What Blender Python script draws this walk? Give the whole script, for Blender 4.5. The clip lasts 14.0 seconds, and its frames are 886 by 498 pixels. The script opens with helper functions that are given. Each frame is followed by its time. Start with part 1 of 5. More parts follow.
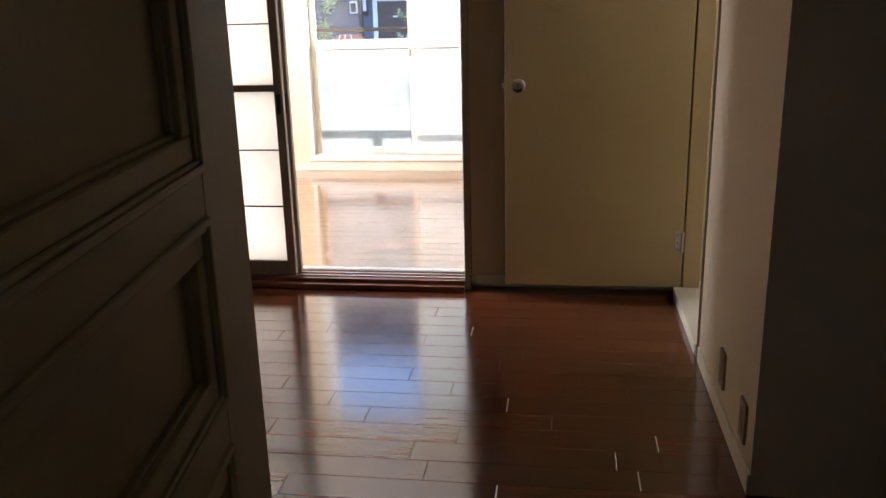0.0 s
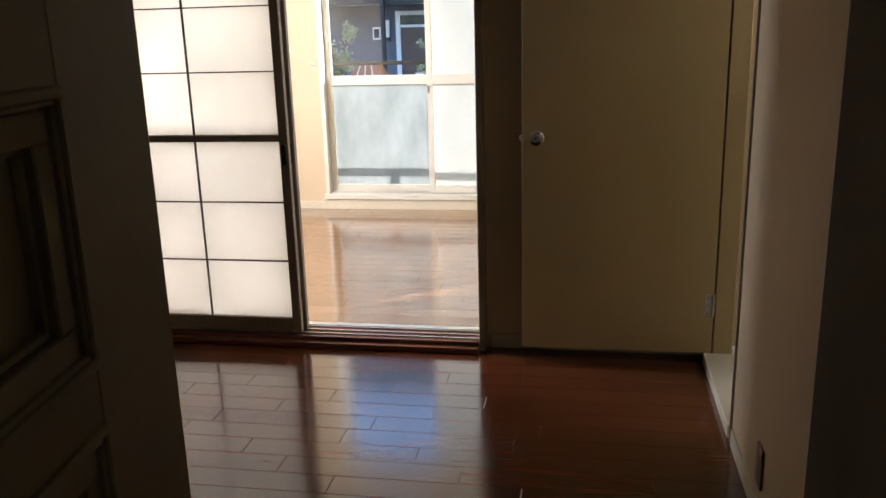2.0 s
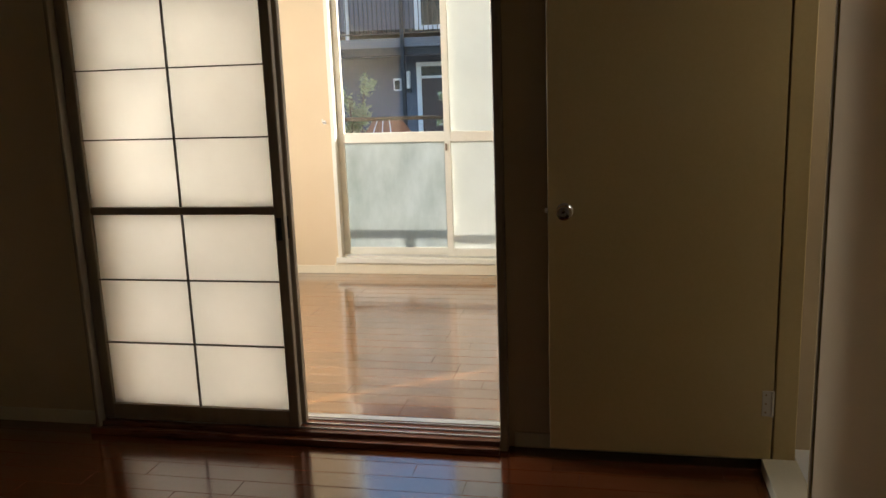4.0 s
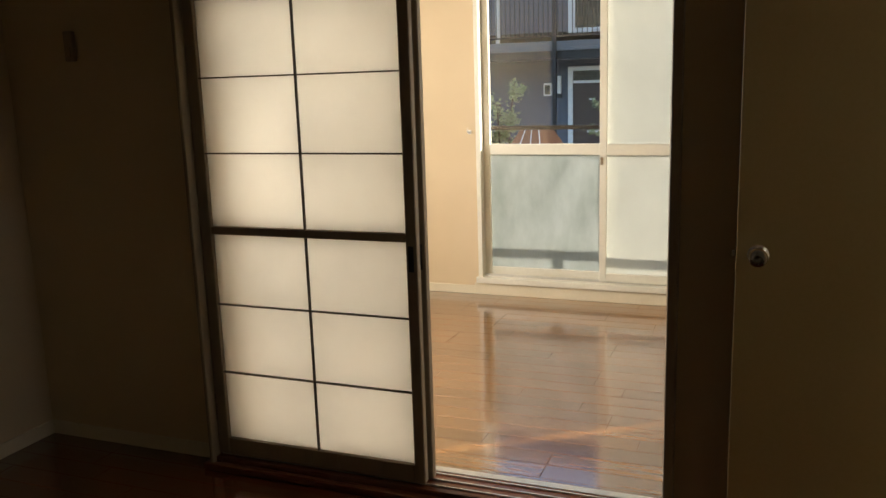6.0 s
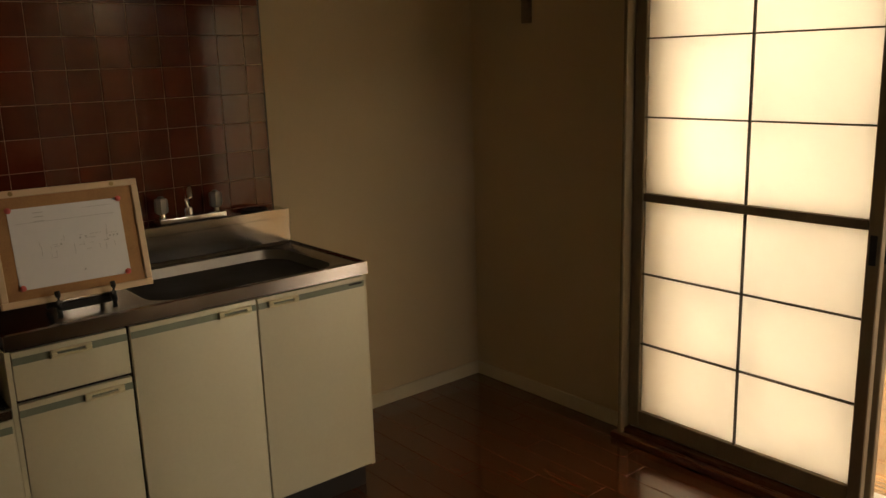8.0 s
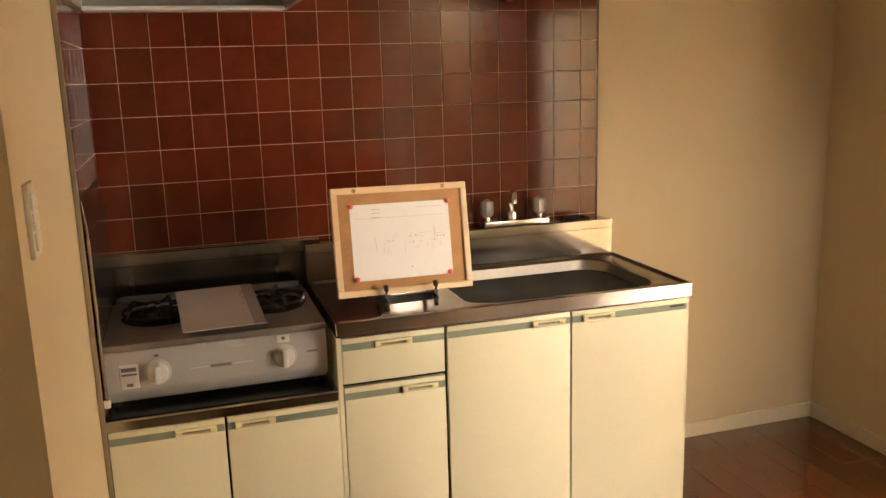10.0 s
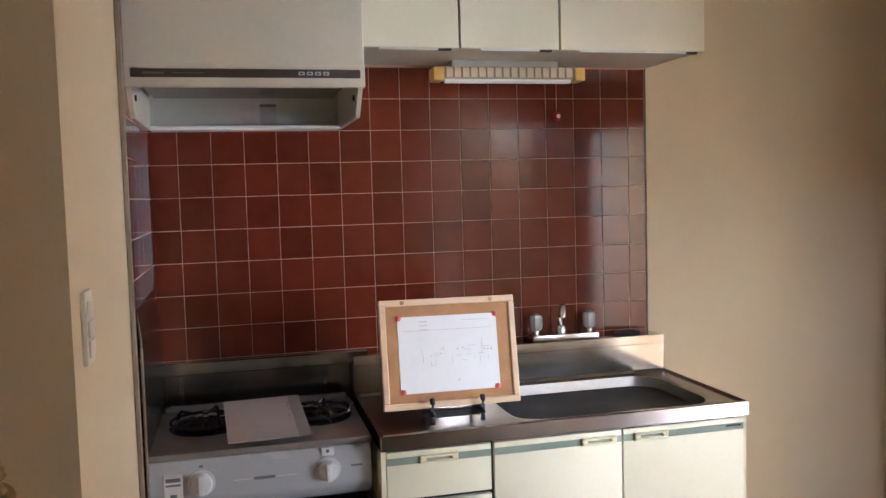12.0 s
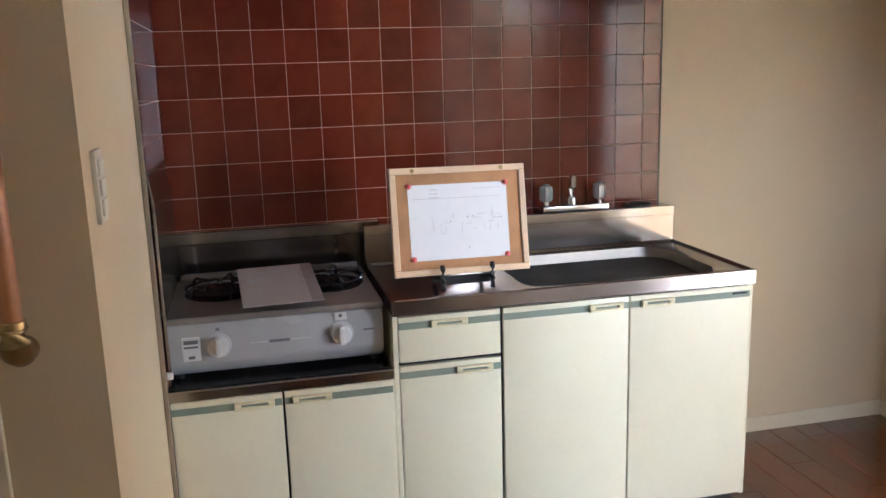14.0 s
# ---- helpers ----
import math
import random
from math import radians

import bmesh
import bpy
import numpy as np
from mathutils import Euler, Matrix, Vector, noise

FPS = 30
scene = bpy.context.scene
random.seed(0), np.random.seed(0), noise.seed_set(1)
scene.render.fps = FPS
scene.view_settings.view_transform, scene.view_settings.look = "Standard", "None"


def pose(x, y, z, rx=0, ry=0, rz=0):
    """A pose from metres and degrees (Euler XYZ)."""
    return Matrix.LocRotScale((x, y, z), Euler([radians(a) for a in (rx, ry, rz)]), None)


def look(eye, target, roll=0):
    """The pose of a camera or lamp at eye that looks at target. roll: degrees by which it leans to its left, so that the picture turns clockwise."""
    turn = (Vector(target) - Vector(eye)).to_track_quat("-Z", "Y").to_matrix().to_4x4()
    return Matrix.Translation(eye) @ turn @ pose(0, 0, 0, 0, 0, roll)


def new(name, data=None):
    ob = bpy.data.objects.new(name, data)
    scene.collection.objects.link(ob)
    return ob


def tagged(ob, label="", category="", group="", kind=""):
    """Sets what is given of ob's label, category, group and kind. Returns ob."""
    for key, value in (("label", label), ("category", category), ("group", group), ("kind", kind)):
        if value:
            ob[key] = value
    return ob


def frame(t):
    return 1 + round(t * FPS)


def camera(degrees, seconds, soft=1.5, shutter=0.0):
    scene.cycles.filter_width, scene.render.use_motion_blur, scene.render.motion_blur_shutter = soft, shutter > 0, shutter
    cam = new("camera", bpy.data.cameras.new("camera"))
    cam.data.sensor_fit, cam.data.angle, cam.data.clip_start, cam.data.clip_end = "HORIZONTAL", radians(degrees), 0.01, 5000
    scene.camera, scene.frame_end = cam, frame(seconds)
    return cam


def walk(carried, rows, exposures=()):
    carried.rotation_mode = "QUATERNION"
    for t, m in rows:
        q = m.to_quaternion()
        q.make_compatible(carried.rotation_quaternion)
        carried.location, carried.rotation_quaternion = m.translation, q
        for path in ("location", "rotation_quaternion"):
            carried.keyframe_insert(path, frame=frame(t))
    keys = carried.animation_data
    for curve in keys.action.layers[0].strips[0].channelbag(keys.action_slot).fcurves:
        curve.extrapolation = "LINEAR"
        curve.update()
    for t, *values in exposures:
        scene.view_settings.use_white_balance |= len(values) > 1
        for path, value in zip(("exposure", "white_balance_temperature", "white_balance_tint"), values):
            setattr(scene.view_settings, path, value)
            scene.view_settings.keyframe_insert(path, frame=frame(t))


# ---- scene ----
cam = camera(56.0, 14.0)
EXPOSURES = [
    (0.0, 2.7, 5400, 20), (1.5, 2.25, 5500, 18), (3.0, 1.85, 5600, 14), (5.5, 1.42, 6400, 10), (6.5, 1.4, 6400, 12), (7.5, 1.65, 7300, 12), (8.0, 2.2, 7800, 13), (8.5, 3.0, 8000, 14),
    (9.0, 4.1, 8600, 17), (11.5, 4.6, 5000, 16), (14.0, 4.6, 4800, 14),
]
PATH = [
    (0, (0.45, -3.665, 1.291), (0.168, -1.766, 0.73), -1.5),
    (0.5, (0.419, -3.598, 1.371), (0.126, -1.71, 0.779), -1.6),
    (1, (0.421, -3.56, 1.393), (0.116, -1.667, 0.824), -1.4),
    (1.5, (0.453, -3.493, 1.395), (0.126, -1.594, 0.858), -1.5),
    (2, (0.466, -3.395, 1.397), (0.124, -1.493, 0.881), -1.6),
    (2.5, (0.474, -3.272, 1.413), (0.117, -1.37, 0.906), -2.0),
    (3, (0.464, -3.148, 1.422), (0.096, -1.245, 0.93), -2.0),
    (3.2, (0.443, -3.101, 1.415), (0.075, -1.194, 0.941), -1.8),
    (5.3, (0.402, -2.663, 1.474), (-0.134, -0.77, 1.115), -2.2),
    (5.5, (0.363, -2.602, 1.473), (-0.209, -0.721, 1.106), -1.8),
    (6, (0.28, -2.487, 1.453), (-0.446, -0.664, 1.066), -1.8),
    (6.5, (0.233, -2.42, 1.451), (-0.712, -0.706, 1.042), -1.8),
    (7, (0.258, -2.399, 1.467), (-0.936, -0.849, 1.051), -2.5),
    (7.5, (0.211, -2.385, 1.443), (-1.155, -0.985, 1.024), -2.3),
    (8, (0.174, -2.399, 1.446), (-1.334, -1.161, 1.007), -1.8),
    (8.5, (0.151, -2.384, 1.441), (-1.522, -1.386, 0.99), -1.7),
    (9, (0.087, -2.36, 1.423), (-1.705, -1.6, 0.967), -2.0),
    (9.2, (0.073, -2.358, 1.428), (-1.748, -1.674, 0.964), -2.0),
    (11.3, (0.082, -2.345, 1.471), (-1.838, -1.861, 1.191), -1.3),
    (11.5, (0.081, -2.35, 1.466), (-1.847, -1.861, 1.257), -1.4),
    (12, (0.086, -2.342, 1.449), (-1.851, -1.863, 1.315), -1.6),
    (12.5, (0.083, -2.334, 1.426), (-1.855, -1.872, 1.244), -1.7),
    (13, (0.081, -2.34, 1.423), (-1.85, -1.886, 1.165), -1.7),
    (13.5, (0.077, -2.343, 1.41), (-1.845, -1.899, 1.082), -1.7),
    (14, (0.087, -2.345, 1.407), (-1.821, -1.905, 0.997), -1.7),
]
walk(cam, [(t, look(eye, target, roll)) for t, eye, target, roll in PATH], EXPOSURES)

# ---- world, sun, added fill lamps ----
SUN_AZ, SUN_EL = math.atan2(1.51, 1.0), radians(22)
world = bpy.data.worlds.new("world")
scene.world = world
world.use_nodes = True
sky = world.node_tree.nodes.new("ShaderNodeTexSky")
sky.sky_type, sky.sun_disc = "NISHITA", False
sky.sun_elevation, sky.sun_rotation = SUN_EL, SUN_AZ
bg = world.node_tree.nodes["Background"]
bg.inputs["Strength"].default_value = 0.15
world.node_tree.links.new(sky.outputs["Color"], bg.inputs["Color"])
sun = new("sun", bpy.data.lights.new("sun", "SUN"))
sun.data.energy, sun.data.angle, sun.data.color = 5.0, radians(0.5), (1.0, 0.93, 0.82)
sun_dir = Vector((math.sin(SUN_AZ) * math.cos(SUN_EL), math.cos(SUN_AZ) * math.cos(SUN_EL), math.sin(SUN_EL)))
sun.matrix_world = look((6, 8, 8), Vector((6, 8, 8)) - sun_dir)


def fill_lamp(name, at, target, w, h, power, colour):
    """An area lamp of w by h metres, added at a wall opening to brighten a room."""
    lamp = new(name, bpy.data.lights.new(name, "AREA"))
    lamp.data.shape, lamp.data.size, lamp.data.size_y = "RECTANGLE", w, h
    lamp.data.energy, lamp.data.color = power, colour
    lamp.matrix_world = look(at, target)
    return lamp


# No window is known on this wall; added fill for doors and living room.
fill_lamp("living_side_fill", (-2.75, 0.90, 1.45), (0, 0.90, 1.45), 0.9, 1.2, 27, (1.0, 0.95, 0.86))
# Unseen fill just inside window_2, added on top of the sky's own light.
fill_lamp("living_corner_fill", (1.97, 2.70, 1.17), (1.5, 0, 1.0), 1.7, 1.9, 12, (1.0, 0.95, 0.86))
# Tile reflections show a lit washroom; this high, hidden lamp is an assumed source.
fill_lamp("washroom_fill", (2.46, -0.25, 2.25), (1.0, -0.25, 2.1), 0.60, 0.22, 2.0, (1.0, 0.94, 0.84))

# ---- materials ----


class Nodes:
    """A small wrapper to build one node material."""

    def __init__(self, name):
        self.mat = bpy.data.materials.new(name)
        self.mat.use_nodes = True
        self.tree = self.mat.node_tree
        self.bsdf = self.tree.nodes["Principled BSDF"]
        self.out = self.tree.nodes["Material Output"]

    def add(self, kind, **values):
        n = self.tree.nodes.new(kind)
        for key, value in values.items():
            if key in n.inputs:
                n.inputs[key].default_value = value
        return n

    def link(self, a, b):
        self.tree.links.new(a, b)

    def coords(self, scale=(1, 1, 1), spread=0.0):
        tc = self.add("ShaderNodeTexCoord")
        mp = self.add("ShaderNodeMapping")
        mp.inputs["Scale"].default_value = scale
        self.link(tc.outputs["Object"], mp.inputs["Vector"])
        if spread:
            info = self.add("ShaderNodeObjectInfo")
            mul = self.add("ShaderNodeMath")
            mul.operation = "MULTIPLY"
            mul.inputs[1].default_value = spread
            self.link(info.outputs["Random"], mul.inputs[0])
            comb = self.add("ShaderNodeCombineXYZ")
            for k in ("X", "Y", "Z"):
                self.link(mul.outputs[0], comb.inputs[k])
            self.link(comb.outputs[0], mp.inputs["Location"])
        return mp.outputs["Vector"]

    def noise(self, vec, scale, detail=4.0, rough=0.55):
        n = self.add("ShaderNodeTexNoise", Scale=scale, Detail=detail, Roughness=rough)
        self.link(vec, n.inputs["Vector"])
        return n.outputs["Fac"]

    def ramp(self, fac, lo, hi, a=0.3, b=0.7):
        r = self.add("ShaderNodeValToRGB")
        r.color_ramp.elements[0].position, r.color_ramp.elements[1].position = a, b
        r.color_ramp.elements[0].color, r.color_ramp.elements[1].color = (*lo, 1), (*hi, 1)
        self.link(fac, r.inputs["Fac"])
        return r.outputs["Color"]

    def mix(self, fac, a, b, mode="MIX"):
        m = self.add("ShaderNodeMix")
        m.data_type, m.blend_type = "RGBA", mode
        for sock, val in ((m.inputs[0], fac), (m.inputs[6], a), (m.inputs[7], b)):
            if hasattr(val, "links"):
                self.link(val, sock)
            elif isinstance(val, tuple):
                sock.default_value = (*val, 1)
            else:
                sock.default_value = val
        return m.outputs[2]

    def value(self, fac, lo, hi, a=0.0, b=1.0):
        m = self.add("ShaderNodeMapRange")
        for i, v in ((1, a), (2, b), (3, lo), (4, hi)):
            m.inputs[i].default_value = v
        self.link(fac, m.inputs[0])
        return m.outputs[0]

    def bump(self, height, strength, distance):
        b = self.add("ShaderNodeBump", Strength=strength, Distance=distance)
        self.link(height, b.inputs["Height"])
        self.link(b.outputs["Normal"], self.bsdf.inputs["Normal"])
        return b


def surface(name, lo, hi, rough=(0.4, 0.6), fine=60.0, coarse=3.0, bump=0.1, depth=0.001, metal=0.0, coat=0.0, stretch=(1, 1, 1), spread=0.0, spec=0.5):
    """A general surface: two tones mixed at a coarse and a fine scale, uneven gloss, fine relief."""
    n = Nodes(name)
    vec = n.coords(stretch, spread)
    big, small = n.noise(vec, coarse, 5.0), n.noise(vec, fine, 3.0)
    colour = n.mix(0.35, n.ramp(big, lo, hi), n.ramp(small, lo, hi))
    n.link(colour, n.bsdf.inputs["Base Color"])
    n.link(n.value(big, rough[0], rough[1], 0.3, 0.7), n.bsdf.inputs["Roughness"])
    n.bsdf.inputs["Metallic"].default_value = metal
    n.bsdf.inputs["Coat Weight"].default_value = coat
    n.bsdf.inputs["Specular IOR Level"].default_value = spec
    if bump:
        n.bump(small, bump, depth)
    return n.mat


def wallpaper(name, lo, hi):
    """Vinyl wallpaper with a fine woven relief."""
    n = Nodes(name)
    vec = n.coords()
    weave = n.noise(n.coords((1, 1, 0.35)), 320.0, 2.0)
    big = n.noise(vec, 1.3, 5.0, 0.6)
    colour = n.mix(0.2, n.ramp(big, lo, hi), n.ramp(weave, lo, hi))
    n.link(colour, n.bsdf.inputs["Base Color"])
    n.bsdf.inputs["Roughness"].default_value = 0.62
    n.bump(weave, 0.22, 0.001)
    return n.mat


def planks(name, dark, light, rough, dull=0.35, varnish=1.45):
    """Varnished floor board: grain along x, each board of its own tone, worn gloss."""
    n = Nodes(name)
    vec = n.coords((1.6, 22, 22), 40.0)
    grain = n.noise(vec, 2.2, 7.0, 0.65)
    fibre = n.noise(n.coords((5, 140, 140), 40.0), 2.0, 3.0)
    colour = n.mix(0.3, n.ramp(grain, dark, light, 0.32, 0.7), n.ramp(fibre, dark, light))
    info = n.add("ShaderNodeObjectInfo")
    tone = n.value(info.outputs["Random"], 0.72, 1.2)
    tint = n.add("ShaderNodeCombineXYZ")
    for k in ("X", "Y", "Z"):
        n.link(tone, tint.inputs[k])
    n.link(n.mix(1.0, colour, tint.outputs[0], "MULTIPLY"), n.bsdf.inputs["Base Color"])
    geo = n.add("ShaderNodeNewGeometry")
    wear = n.add("ShaderNodeTexNoise", Scale=5.0, Detail=6.0, Roughness=0.65)
    n.link(geo.outputs["Position"], wear.inputs["Vector"])
    n.link(n.value(wear.outputs["Fac"], rough, dull, 0.42, 0.85), n.bsdf.inputs["Roughness"])
    ripple = n.add("ShaderNodeTexNoise", Scale=26.0, Detail=3.0, Roughness=0.5)
    n.link(geo.outputs["Position"], ripple.inputs["Vector"])
    n.bump(n.mix(0.5, ripple.outputs["Fac"], grain), 0.18, 0.002)
    n.bsdf.inputs["Coat Weight"].default_value = 1.0
    n.bsdf.inputs["Coat IOR"].default_value = varnish
    n.bsdf.inputs["Coat Roughness"].default_value = 0.13
    return n.mat


def tile_glaze(name):
    n = Nodes(name)
    vec = n.coords((1, 1, 1), 30.0)
    speck, cloud = n.noise(vec, 240.0, 2.0), n.noise(vec, 14.0, 4.0)
    colour = n.mix(0.4, n.ramp(cloud, (0.105, 0.0175, 0.008), (0.15, 0.028, 0.0135)), n.ramp(speck, (0.11, 0.0185, 0.009), (0.145, 0.028, 0.0135)))
    info = n.add("ShaderNodeObjectInfo")
    tone = n.value(info.outputs["Random"], 0.8, 1.15)
    tint = n.add("ShaderNodeCombineXYZ")
    for k in ("X", "Y", "Z"):
        n.link(tone, tint.inputs[k])
    n.link(n.mix(1.0, colour, tint.outputs[0], "MULTIPLY"), n.bsdf.inputs["Base Color"])
    n.bsdf.inputs["Roughness"].default_value = 0.09
    n.bsdf.inputs["IOR"].default_value = 1.6
    n.bump(n.noise(vec, 9.0, 2.0), 0.006, 0.002)
    return n.mat


def frosted(name, colour, clear=0.0, gloss=0.1, soft=0.0, sheen=None):
    """Ground or opal glass that spreads the light passing through it."""
    n = Nodes(name)
    cloud = n.noise(n.coords(), 2.5, 5.0)
    tone = n.ramp(cloud, tuple(c * 0.9 for c in colour), colour, 0.3, 0.75)
    if clear:
        drip = n.noise(n.coords((4, 4, 1.7)), 1.5, 5.0, 0.6)
        tone = n.mix(0.45, tone, n.ramp(drip, (0.36, 0.40, 0.36), (0.70, 0.72, 0.68), 0.3, 0.66))
    tr = n.add("ShaderNodeBsdfTranslucent")
    n.link(tone, tr.inputs["Color"])
    last = tr.outputs[0]
    if clear or soft:
        rough = n.add("ShaderNodeBsdfRefraction", Roughness=0.6, IOR=1.45)
        n.link(tone, rough.inputs["Color"])
        m = n.add("ShaderNodeMixShader")
        m.inputs[0].default_value = clear or soft
        n.link(last, m.inputs[1])
        n.link(rough.outputs[0], m.inputs[2])
        last = m.outputs[0]
    gl = n.add("ShaderNodeBsdfGlossy", Roughness=gloss)
    gl.inputs["Color"].default_value = (1, 1, 1, 1)
    m = n.add("ShaderNodeMixShader")
    if sheen is None:
        n.link(n.add("ShaderNodeFresnel", IOR=1.45).outputs[0], m.inputs[0])
    else:
        m.inputs[0].default_value = sheen
    n.link(last, m.inputs[1])
    n.link(gl.outputs[0], m.inputs[2])
    n.link(m.outputs[0], n.out.inputs["Surface"])
    return n.mat


def clear_glass(name, tint=(0.97, 0.98, 0.97)):
    n = Nodes(name)
    tp = n.add("ShaderNodeBsdfTransparent")
    tp.inputs["Color"].default_value = (*tint, 1)
    gl = n.add("ShaderNodeBsdfGlossy", Roughness=0.01)
    fr = n.add("ShaderNodeFresnel", IOR=1.45)
    m = n.add("ShaderNodeMixShader")
    n.link(fr.outputs[0], m.inputs[0])
    n.link(tp.outputs[0], m.inputs[1])
    n.link(gl.outputs[0], m.inputs[2])
    n.link(m.outputs[0], n.out.inputs["Surface"])
    return n.mat


def leaf_green(name, lo, hi):
    n = Nodes(name)
    geo = n.add("ShaderNodeNewGeometry")
    colour = n.ramp(geo.outputs["Random Per Island"], lo, hi, 0.0, 1.0)
    n.link(colour, n.bsdf.inputs["Base Color"])
    n.bsdf.inputs["Roughness"].default_value = 0.4
    tr = n.add("ShaderNodeBsdfTranslucent")
    n.link(n.mix(0.5, colour, (0.42, 0.52, 0.24)), tr.inputs["Color"])
    m = n.add("ShaderNodeMixShader")
    m.inputs[0].default_value = 0.45
    n.link(n.bsdf.outputs[0], m.inputs[1])
    n.link(tr.outputs[0], m.inputs[2])
    n.link(m.outputs[0], n.out.inputs["Surface"])
    return n.mat


